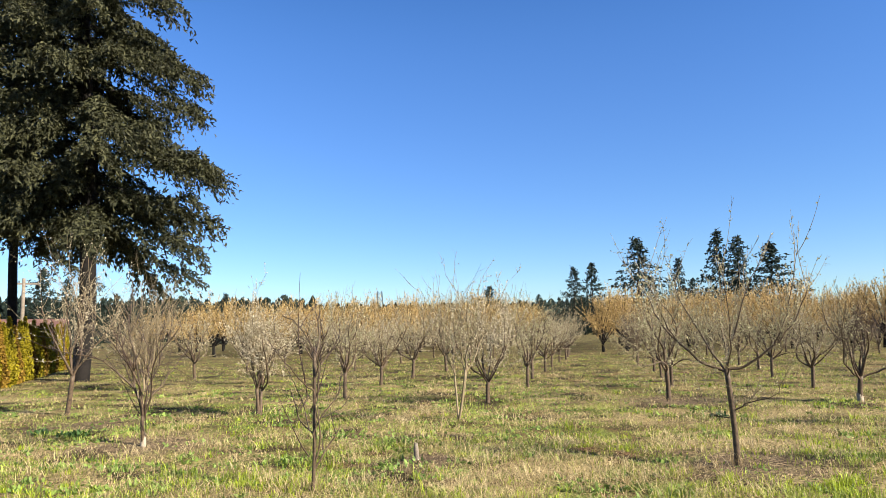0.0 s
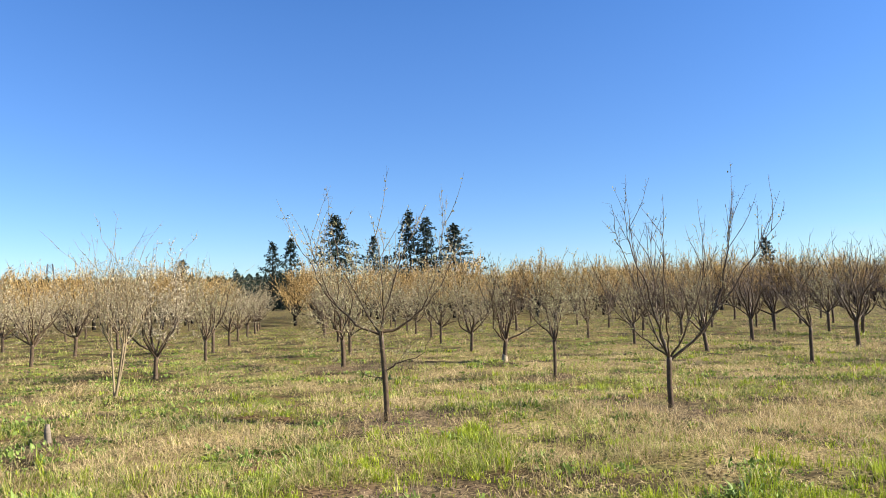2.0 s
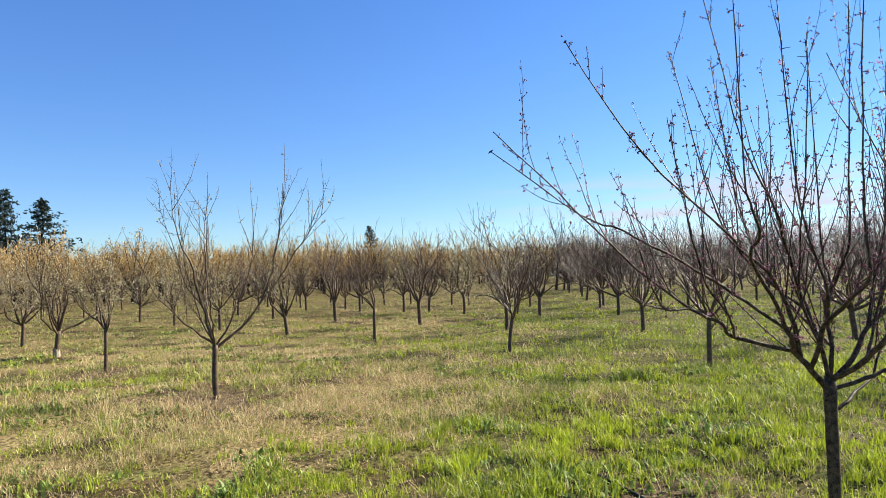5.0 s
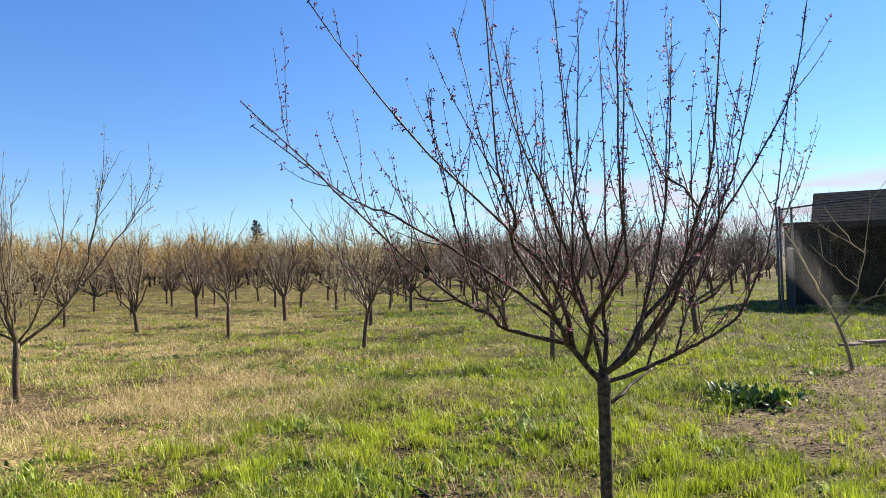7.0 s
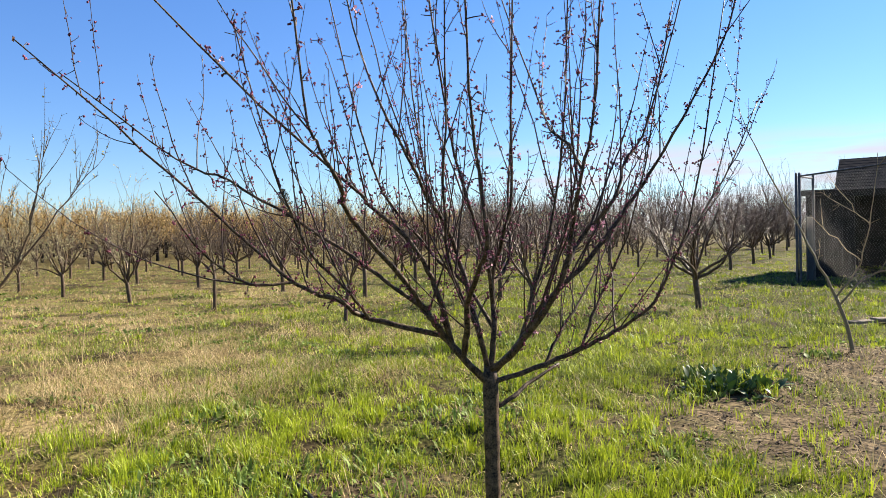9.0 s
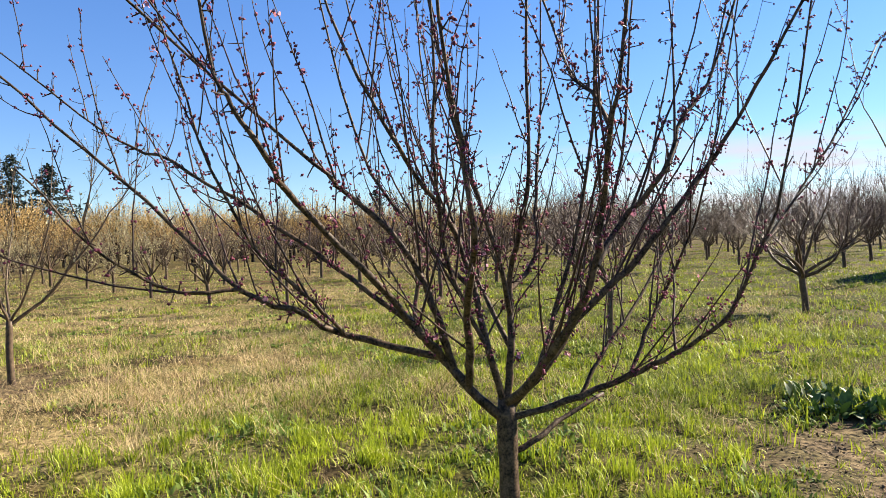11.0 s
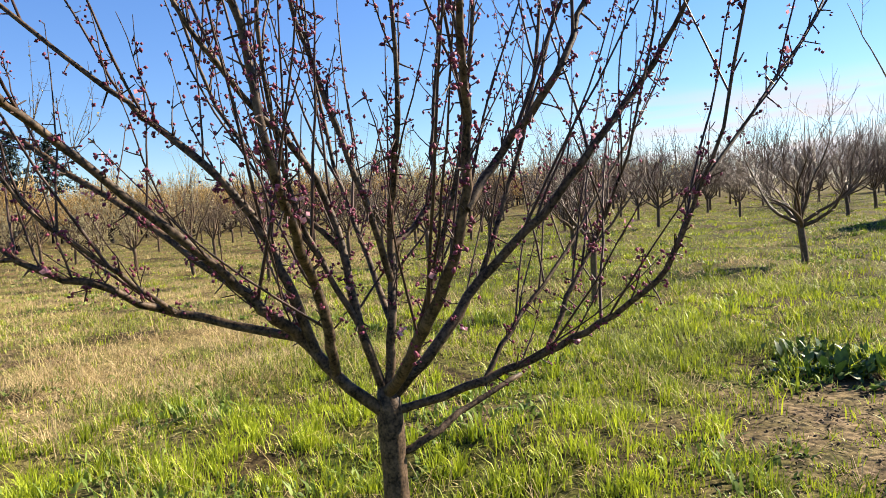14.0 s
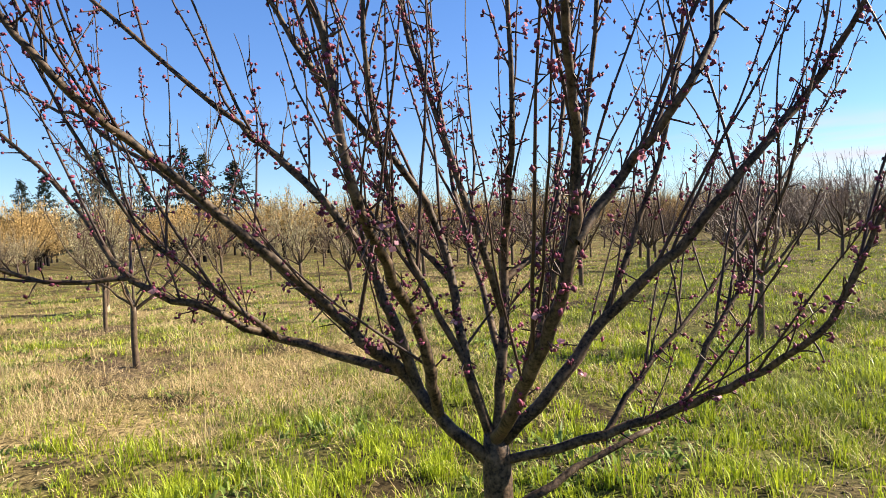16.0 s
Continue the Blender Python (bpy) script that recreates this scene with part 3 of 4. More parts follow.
def hazel(name, seed):
    rng = random.Random(seed)
    root = new(name)
    tp = wander(rng, Vector((0, 0, -0.05)), Vector((0, 0, 1)), 0.75, 4, 0, 0.03)
    part("trunk", tubes("trunk", [(tp, taper(0.12, 0.09, 5), 7)]), FIRBARK, root)
    limbs, twigs, spots = [], [], []
    for i in range(20):
        lp = wander(rng, along(tp, rng.uniform(0.7, 1))[0], way(i * 137.5, rng.uniform(22, 85)), rng.uniform(2.3, 3.3), 6, 0.07, 0.07)
        limbs.append((lp, taper(0.035, 0.008, 7), 4))
        for j in range(22):
            p, d = along(lp, rng.uniform(0.25, 0.99))
            sp = wander(rng, p, d + Vector((0, 0, 0.5)) + randv(rng) * 0.5, rng.uniform(0.4, 1.1), 2, 0.04, 0.08)
            twigs.append((sp, taper(0.009, 0.004, 3), 3))
            spots += [along(sp, rng.random())[0] - Vector((0, 0, 0.03)) for _ in range(6)]
    tagged(part("branch_mass", tubes("branch_mass", limbs), FIRBARK, root), kind="stuff")
    tagged(part("twig_mass", tubes("twig_mass", twigs, False), TWIG_ORANGE, root, "orange-brown twigs"), kind="stuff")
    tagged(part("catkin_mass", diamonds("catkin_mass", rng, spots, 0.026, 2.2), CATKIN, root, "hanging golden catkins"), kind="stuff")
    return tagged(root, "bushy hazel tree with golden orange catkins", "tree", "hazel rows behind the orchard")


HAZELS = [hazel("hazel_tree", s) for s in (61, 62, 63)]
first = list(HAZELS)
for r in range(9):
    for k in range(26):
        x = -34 + 5.0 * k + 0.2 * 4.6 * r + row_rng.uniform(-0.3, 0.3)
        y = 51.0 - 0.2 * x + 4.7 * r + row_rng.uniform(-0.3, 0.3)
        if abs(x - 0.2 * y + 3.0) < 1.6 or x < -22 and r < 3:
            continue
        src = row_rng.choice(HAZELS)
        if first:
            tree = first.pop()
        else:
            tree = copy_thing(src, Matrix())
        plant(tree, x, y, row_rng.uniform(0, 360), row_rng.uniform(1.0, 1.2))
plant(copy_thing(HAZELS[0], Matrix()), 9.2, 47.5, 30, 0.95)


# ---- conifers ----
def conifer(name, seed, tall, wide, low, boughs, twigs, tufts, spray, mat, bark, droop=0.25, shape=1.0, trunk_r=0.4, slim=0.3, visible_top=1e9, hang=0.5, tight=0.5):
    """A trunk with separate boughs; each bough carries side twigs that hang, and each twig small needle sprays."""
    rng = random.Random(seed)
    gen = np.random.default_rng(seed)
    root = new(name)
    tp = [Vector((0.01 * tall * math.sin(i), 0.008 * tall * math.cos(1.7 * i), tall * i / 10 - 0.1)) for i in range(11)]
    tp[0].x = tp[0].y = 0
    part("trunk", tubes("trunk", [(tp, taper(trunk_r, 0.03, 11), 10)]), bark, root)
    arms, cs, ds = [], [], []
    for i in range(boughs):
        f = (i + rng.random()) / boughs
        z = low + (tall - low) * f
        p = along(tp, min(0.999, z / tall))[0]
        prof = max(0.0, 1 - f ** shape) * (0.8 + 0.2 * min(1, f * 6))
        L = wide * prof * rng.choice((0.6, 0.8, 0.95, 1.1, 1.2)) + 0.018 * tall
        d = way(i * 137.5 + rng.uniform(-30, 30), rng.uniform(-6, 18) + 35 * f ** 3)
        ap, q, v = [p], p.copy(), d.copy()
        for j in range(6):
            v = (v + Vector((0, 0, -droop * (0.6 if j < 4 else -0.5))) + randv(rng) * 0.05).normalized()
            q = q + v * L / 6
            ap.append(q.copy())
        arms.append((ap, taper(max(0.02, 0.012 * L), 0.008, 7), 4))
        side = Vector((0, 0, 1)).cross(d).normalized()
        n = int(twigs * (0.3 + 0.7 * L / wide) * (0.12 if z > visible_top else 1.0))
        for j in range(n):
            g = 0.12 + 0.88 * (j + rng.random()) / n
            c, e = along(ap, min(g, 0.999))
            w = rng.choice((-1, 1)) * rng.uniform(0.35, 1.0)
            tl = L * 0.26 * (1.25 - 0.8 * abs(g - 0.6)) * rng.uniform(0.5, 1.0)
            out = (e * rng.uniform(0.6, 1.1) + side * w + Vector((0, 0, rng.uniform(-0.35, 0.15)))).normalized()
            m = max(2, int(tufts * rng.uniform(0.7, 1.3)))
            for k in range(m):
                h = (k + rng.random()) / m
                q = c + out * tl * h + Vector((0, 0, -hang * tl * h * h)) + randv(rng) * spray * tight
                cs.append(tuple(q))
                ds.append(tuple(out + Vector((0, 0, -0.9 * h - rng.uniform(0, 0.5))) + randv(rng) * 0.6))
    tagged(part("bough_mass", tubes("bough_mass", arms, False), bark, root), kind="stuff")
    c, d = np.array(cs)[:, None, :], np.array(ds)
    d /= np.linalg.norm(d, axis=1, keepdims=True)
    pieces = []
    for j in range(2):
        a = d + gen.normal(scale=0.45, size=d.shape)
        a /= np.linalg.norm(a, axis=1, keepdims=True)
        b = np.cross(a, gen.normal(size=d.shape))
        b /= np.linalg.norm(b, axis=1, keepdims=True)
        s = spray * gen.uniform(0.6, 1.3, size=(len(d), 1))
        a, b = (a * s)[:, None, :], (b * s * slim)[:, None, :]
        pieces.append(np.concatenate([c - a * 0.3, c + a * 0.2 + b, c + a, c + a * 0.15 - b], axis=1))
    v = np.concatenate(pieces, axis=0)
    tagged(part("needle_mass", tri_mesh("needle_mass", v.reshape(-1, 3), len(v), 4), mat, root), kind="stuff")
    return root


big = conifer("fir_tree", 71, 27.0, 4.0, 5.4, 200, 40, 22, 0.165, FIR, FIRBARK, 0.23, 2.2, 0.34, 0.21, 15.5, 0.6, 0.5)
big.matrix_basis = pose(-13.9, 26.0, 0)
tagged(big, "huge dark green fir with drooping boughs beside the hedge", "fir tree")
big2 = conifer("fir_tree", 72, 24.0, 4.4, 6.5, 80, 34, 24, 0.15, FIR, FIRBARK, 0.28, 2.0, 0.22, 0.18, 17.0, 0.7, 0.45)
big2.matrix_basis = pose(-19.6, 30.5, 0)
tagged(big2, "tall dark green fir with hanging boughs", "fir tree")

FIRS = [conifer("fir_tree", 80 + i, 20.0, 9.2, 1.0, 84, 12, 5, 0.5, FARFIR, FIRBARK, 0.10, 0.85, 0.3, 0.26, 1e9, 0.35, 0.5) for i in range(3)]
for i, (bearing, dist, tall, fat) in enumerate([(13.67, 190, 24.6, 1.0), (8.7, 200, 18.4, 0.8), (10.1, 205, 19.9, 0.8), (16.6, 195, 19.3, 0.7), (19.5, 190, 25.0, 0.8), (20.9, 188, 23.2, 0.85), (23.1, 190, 21.5, 1.2), (17.6, 200, 14, 0.8), (46.5, 170, 12.8, 0.85), (45.0, 175, 8, 0.7), (-18.6, 150, 10, 0.9), (-20.5, 160, 9, 1.0), (-31.0, 120, 12, 1.0), (-29.5, 130, 11, 1.0), (2.0, 300, 20, 1.1), (1.2, 305, 16, 1.0), (5.9, 300, 16, 0.8)]):
    tree = FIRS[i] if i < 3 else copy_thing(FIRS[i % 3], Matrix())
    a = radians(bearing)
    tree.matrix_basis = pose(dist * math.sin(a), dist * math.cos(a), 0, 0, 0, 40 * i) @ Matrix.Diagonal((tall / 16 * fat, tall / 16 * fat, tall / 20, 1))
    tagged(tree, "distant dark conifer behind the orchard", "fir tree", "distant conifers")


# ---- distant woods: one joined mass ----
def far_woods():
    gen = np.random.default_rng(9)
    tris = []
    for b0, b1, dist, h0, h1, n in ((-42, -12, 330, 14, 18, 680), (-16, -2, 380, 13, 16, 400), (-2, 9, 420, 14, 18, 280), (6, 13, 300, 9, 13, 90), (12, 25, 230, 6, 11, 70), (34.6, 37.4, 330, 10, 13.5, 30), (40, 62, 260, 4, 8, 60), (56, 100, 150, 4, 7, 90)):
        for _ in range(n):
            a = math.radians(gen.uniform(b0, b1))
            r = dist * gen.uniform(0.9, 1.15)
            x, y, h = r * math.sin(a), r * math.cos(a), gen.uniform(h0, h1)
            for _ in range(60):
                f = gen.random() ** 1.2
                z = h * f
                wd = h * 0.22 * (1.05 - f)
                u = gen.normal(size=3) * 0.5
                c = np.array([x + gen.normal() * wd, y + gen.normal() * wd, z])
                s = h * 0.05
                tris += [c + np.array([-s, 0, -s * 0.4]) + u * 0.2, c + np.array([s, 0, -s * 0.3]), c + np.array([gen.normal() * 0.2, s * gen.normal(), s * 1.6])]
    return tri_mesh("far_woods", np.array(tris), len(tris) // 3, 3)


woods = part("far_woods", far_woods(), FARFIR)
tagged(woods, "dark wooded skyline far behind the fields", "woods", kind="stuff")


# ---- hedge ----
def cedar(name, seed, leaf):
    rng = random.Random(seed)
    root = new(name)
    part("trunk", tubes("trunk", [([Vector((0, 0, -0.05)), Vector((0, 0, 1.2)), Vector((0, 0, 2.2))], [0.05, 0.035, 0.01], 6)]), FIRBARK, root)
    spots = []
    for _ in range(4200):
        z = rng.uniform(0.03, 1)
        r = 0.40 * (1 - z ** 1.3) * (0.75 + 0.25 * min(1, z * 5)) * rng.uniform(0.7, 1.0)
        a = rng.uniform(0, 2 * math.pi)
        r *= 1 + 0.22 * math.sin(5 * a + 9 * z) + 0.12 * math.sin(3 * a + 4 * z)
        spots.append(Vector((r * math.cos(a), r * math.sin(a), 2.45 * z)))
    tagged(part("foliage", diamonds("foliage", rng, spots, 0.034, 2.4), leaf, root), kind="stuff")
    return tagged(root, "golden columnar cedar in a hedge, browned in parts", "hedge cedar", "cedars of the hedge")


CEDARS = [cedar("hedge_cedar", 90 + i, leaf) for i, leaf in enumerate((HEDGE, HEDGE, HEDGE_BROWN))]
for i in range(20):
    tree = CEDARS[i] if i < 3 else copy_thing(CEDARS[i % 3], Matrix())
    f = i / 19
    plant(tree, -13.9 - 6.6 * f, 20.6 + 16.0 * f, 50 * i, 0.84 + 0.13 * ((i * 7) % 5) / 4)


# ---- the near tree ----
def hero_tree():
    """The flowering plum that the camera walks up to. Each limb springs from another at a given share of its length
    and runs through a few bends, each a heading, a rise and a length."""
    rng = random.Random(33)
    root = new("plum_tree")
    tp = [Vector((0.0, 0.0, -0.10)), Vector((0.002, -0.001, 0.25)), Vector((0.001, -0.002, 0.5)), Vector((-0.004, -0.004, 0.78))]
    stem = rounded(tp, 5)
    girths = [0.042, 0.036] + [0.0305 + 0.0012 * math.sin(1.9 * i) for i in range(len(stem) - 5)] + [0.032, 0.031, 0.024]
    part("trunk", tubes("trunk", [(stem, girths, 16)]), BARK_PLUM, root, "grey-brown trunk")
    spots, grown, stout = [], {"trunk": tp}, {"trunk": [0.03]}

    def clothe(lp, girths, length, branch):
        """Shoots with spurs and buds along a branch."""
        last = len(lp) - 1
        n = max(3, int(length * 8.0))
        for j in range(n):
            f = 0.16 + 0.83 * (j + rng.random()) / n
            p, d = along(lp, f)
            dd = d * rng.uniform(0.35, 0.9) + Vector((0, 0, rng.uniform(0.15, 1.0))) + randv(rng).normalized() * 0.5
            sl = rng.choice((0.10, 0.16, 0.22, 0.35, 0.5, 0.7, 0.9)) * rng.uniform(0.8, 1.2) * (1.0 - 0.35 * f)
            r = min(0.0014 + 0.0036 * sl, 0.65 * girths[int(f * last)])
            sp = wander(rng, p, dd, sl, 8, 0.05, 0.06)
            paths = [(sp, taper(r, 0.0009, 9), 5)]
            for k in range(int(sl * 30)):
                q, e = along(sp, rng.uniform(0.06, 1.0))
                tw = wander(rng, q, e * 0.5 + randv(rng).normalized() * 0.9, rng.choice((0.006, 0.009, 0.012, 0.016, 0.02, 0.035)), 2, 0.05, 0.08)
                paths.append((tw, taper(0.0017, 0.0010, 3), 3))
                spots.extend(tw[-1] + randv(rng) * 0.004 for _ in range(rng.choice((0, 1, 1, 2, 3))))
            part("shoot", tubes("shoot", paths, False), TWIG, branch)
        paths = []
        for k in range(int(length * 42)):
            q, e = along(lp, rng.uniform(0.14, 1.0))
            tw = wander(rng, q, e * 0.4 + randv(rng).normalized(), rng.choice((0.010, 0.016, 0.022, 0.03, 0.045)), 2, 0.05, 0.1)
            paths.append((tw, taper(0.0024, 0.0014, 3), 4))
            spots.extend(tw[-1] + randv(rng) * 0.006 for _ in range(rng.choice((0, 1, 2, 3, 5))))
        tagged(part("spur_mass", tubes("spur_mass", paths, False), TWIG, branch, "short knobbly fruiting spurs"), kind="stuff")

    def limb(name, source, share, girth, tip, *bends):
        """A limb called name for those that spring from it."""
        nodes = [along(grown[source], share)[0]]
        girth = min(girth, 0.93 * stout[source][min(int(share * (len(stout[source]) - 1) + 0.5), len(stout[source]) - 1)])
        for azimuth, rise, length in bends:
            nodes.append(nodes[-1] + way(azimuth, rise) * length)
        lp = rounded(nodes, 4)
        grown[name], stout[name] = lp, taper(girth, tip, len(lp), 1.2)
        knotty = [p + randv(rng) * 0.0025 if 1 < i < len(lp) - 1 else p for i, p in enumerate(lp)]
        girths = [g * rng.uniform(0.94, 1.09) for g in stout[name]]
        branch = part("branch", tubes("branch", [(knotty, girths, 10)]), BARK_PLUM, root)
        if name != "cut_spur":
            clothe(lp, girths, sum(b[2] for b in bends), branch)

    limb("left", "trunk", 0.905, 0.015, 0.0022, (302, 45, 0.17), (325, 51, 0.12), (258, 34, 0.12), (299, 49, 0.07), (271, 45, 0.15), (282, 43, 0.33), (241, 30, 0.19), (270, 52, 0.14), (280, 70, 0.16), (262, 81, 0.79))
    limb("low_left", "left", 0.195, 0.0105, 0.002, (322, 15, 0.3), (275, 28, 0.16), (303, 25, 0.19), (342, 40, 0.31), (312, 44, 0.41), (309, 43, 0.54))
    limb("far_left", "left", 0.398, 0.008, 0.002, (331, 37, 0.28), (332, 35, 0.29), (336, 31, 0.31), (332, 24, 0.23), (328, 38, 0.55))
    limb("reach_left", "low_left", 0.503, 0.0055, 0.0018, (291, 2, 0.16), (264, 26, 0.22), (265, 45, 0.29))
    limb("upper_left", "left", 0.147, 0.0125, 0.002, (286, 71, 0.19), (305, 71, 0.13), (303, 55, 0.16), (325, 42, 0.17), (293, 42, 0.12), (312, 43, 0.58), (281, 39, 0.66))
    limb("near_left", "left", 0.1, 0.0135, 0.002, (226, 55, 0.13), (236, 57, 0.14), (229, 32, 0.22), (228, 38, 0.2), (283, 81, 0.22), (256, 72, 0.26), (247, 81, 0.86))
    limb("crown", "trunk", 0.943, 0.0115, 0.002, (291, 74, 0.2), (14, 71, 0.19), (326, 74, 0.18), (271, 46, 0.26), (270, 48, 0.18), (322, 66, 0.33), (320, 77, 0.76))
    limb("leader", "trunk", 0.965, 0.012, 0.002, (138, 83, 0.17), (60, 73, 0.19), (214, 64, 0.2), (211, 68, 0.19), (214, 87, 0.44), (225, 85, 0.81))
    limb("inner_left", "leader", 0.258, 0.0085, 0.002, (257, 66, 0.22), (322, 73, 0.24), (294, 76, 0.41), (270, 77, 0.81))
    limb("inner_right", "leader", 0.333, 0.0085, 0.002, (95, 35, 0.17), (60, 60, 0.23), (77, 75, 0.37), (68, 82, 0.85))
    limb("near", "trunk", 0.978, 0.015, 0.002, (213, 26, 0.16), (200, 43, 0.17), (200, 48, 0.18), (194, 61, 0.12), (223, 72, 0.17), (230, 54, 0.18), (220, 69, 0.27), (225, 83, 0.91))
    limb("near_fork", "near", 0.753, 0.006, 0.0018, (38, 47, 0.14), (34, 40, 0.19), (16, 68, 0.68))
    limb("near_right", "near", 0.5, 0.012, 0.002, (103, 47, 0.14), (167, 48, 0.16), (102, 55, 0.19), (111, 51, 0.22), (107, 64, 0.92))
    limb("right", "trunk", 0.953, 0.0135, 0.002, (142, 45, 0.17), (114, 48, 0.19), (148, 43, 0.22), (147, 50, 0.2), (113, 44, 0.18), (137, 52, 0.13), (182, 58, 0.27), (177, 62, 0.38), (197, 78, 0.51))
    limb("low_right", "trunk", 0.917, 0.0105, 0.002, (137, 14, 0.24), (142, 22, 0.16), (168, 28, 0.15), (182, 35, 0.18), (172, 63, 0.17), (174, 71, 0.28), (144, 80, 0.79))
    limb("reach_right", "low_right", 0.75, 0.0055, 0.0018, (107, 39, 0.48), (104, 45, 0.54))
    limb("mid_right", "low_right", 0.14, 0.0072, 0.0018, (100, 46, 0.19), (104, 38, 0.16), (98, 41, 0.45), (100, 47, 0.44))
    limb("up_right", "low_right", 0.285, 0.0068, 0.0018, (102, 53, 0.19), (110, 54, 0.15), (171, 68, 0.32), (156, 79, 0.86))
    limb("back", "leader", 0.168, 0.008, 0.002, (29, 42, 0.3), (22, 55, 0.34), (22, 72, 0.42), (22, 81, 0.75))
    limb("back_left", "crown", 0.283, 0.0075, 0.002, (349, 44, 0.29), (341, 58, 0.35), (338, 77, 0.91))
    limb("inner_near", "near", 0.185, 0.0075, 0.0018, (124, 70, 0.23), (153, 75, 0.26), (171, 82, 0.45), (202, 87, 0.6))
    limb("inner_far", "crown", 0.14, 0.0075, 0.0018, (305, 65, 0.25), (257, 71, 0.29), (224, 78, 0.39), (240, 82, 0.6))
    limb("side_left", "low_left", 0.165, 0.0062, 0.0018, (261, 39, 0.18), (289, 45, 0.23), (277, 63, 0.32), (284, 74, 0.47))
    limb("side_right", "right", 0.223, 0.007, 0.0018, (102, 62, 0.25), (126, 73, 0.29), (105, 81, 0.45), (112, 83, 0.46))
    limb("cut_spur", "trunk", 0.787, 0.0105, 0.006, (125, 22, 0.11), (106, 22, 0.12), (112, 18, 0.17))

    tagged(part("bud_mass", beads("bud_mass", rng, spots, 0.0034), BUD, root, "swelling pink flower buds"), kind="stuff")
    flowers = [rng.choice(spots) + randv(rng) * 0.006 for _ in range(60)]
    tagged(part("blossom", diamonds("blossom", rng, [p + randv(rng) * 0.006 for p in flowers for _ in range(5)], 0.0062), PINK, root, "first open pink blossom"), kind="stuff")
    for name in ("far_left", "upper_left", "low_left", "crown", "leader", "near", "right"):
        part("dead_leaf", diamonds("dead_leaf", rng, [grown[name][-1]], 0.011, 1.7), DEADLEAF, root, "last dry brown leaf")
    return tagged(root, "bare flowering plum tree with pink buds, vase-shaped", "fruit tree", "young fruit trees in the orchard")


def beads(name, rng, spots, size):
    """Small pointed buds, eight faces each."""
    gen = np.random.default_rng(rng.randrange(1 << 30))
    n = len(spots)
    c = np.array([tuple(s) for s in spots])[:, None, :]
    a = gen.normal(size=(n, 3)) + np.array([0, 0, 0.6])
    a /= np.linalg.norm(a, axis=1, keepdims=True)
    b = np.cross(a, gen.normal(size=(n, 3)))
    b /= np.linalg.norm(b, axis=1, keepdims=True)
    d = np.cross(a, b)
    s = (size * gen.uniform(0.6, 1.5, size=(n, 1)))
    a, b, d = a * s * 1.5, b * s, d * s
    v = np.concatenate([c + x[:, None, :] for x in (a, b, d, -b, -d, -a)], axis=1).reshape(-1, 3)
    f = np.array([(0, 1, 2), (0, 2, 3), (0, 3, 4), (0, 4, 1), (5, 2, 1), (5, 3, 2), (5, 4, 3), (5, 1, 4)])
    faces = (np.arange(n)[:, None, None] * 6 + f[None]).reshape(-1, 3)
    return mesh_of(name, v, [tuple(int(i) for i in t) for t in faces], True)


hero = hero_tree()
hero.matrix_basis = pose(5.56, 0.724, height(5.56, 0.724))


# ---- shed and fence ----
ROOF = material("dark_roof_shingles", (0.016, 0.017, 0.02), (0.045, 0.046, 0.05), 0.9, 3, 0.4, 40, gloss=0.0)
BOARD = material("dark_weathered_boards", (0.008, 0.008, 0.008), (0.03, 0.027, 0.024), 0.9, 3, 0.3, 40)
STEEL = material("galvanised_steel", (0.0476, 0.049, 0.051), (0.109, 0.11, 0.112), 0.45, 6, 0, 60, metal=0.7)
SHEET = material("white_sheet_metal", (0.0544, 0.053, 0.051), (0.109, 0.107, 0.102), 0.5, 4, 0, 40)
TIMBER = material("grey_timber", (0.109, 0.0884, 0.068), (0.245, 0.204, 0.156), 0.85, 5, 0.3, 60)


def box(name, size, mat, parent, at, turn=0.0, label="", bevel=0.006):
    bm = bmesh.new()
    bmesh.ops.create_cube(bm, size=1)
    bmesh.ops.scale(bm, vec=size, verts=bm.verts)
    bmesh.ops.bevel(bm, geom=bm.edges[:], offset=min(bevel, min(size) * 0.3), segments=1, affect="EDGES")
    me = bpy.data.meshes.new(name)
    bm.to_mesh(me)
    bm.free()
    ob = part(name, me, mat, parent, label)
    ob.matrix_basis = pose(*at, 0, 0, turn)
    return ob


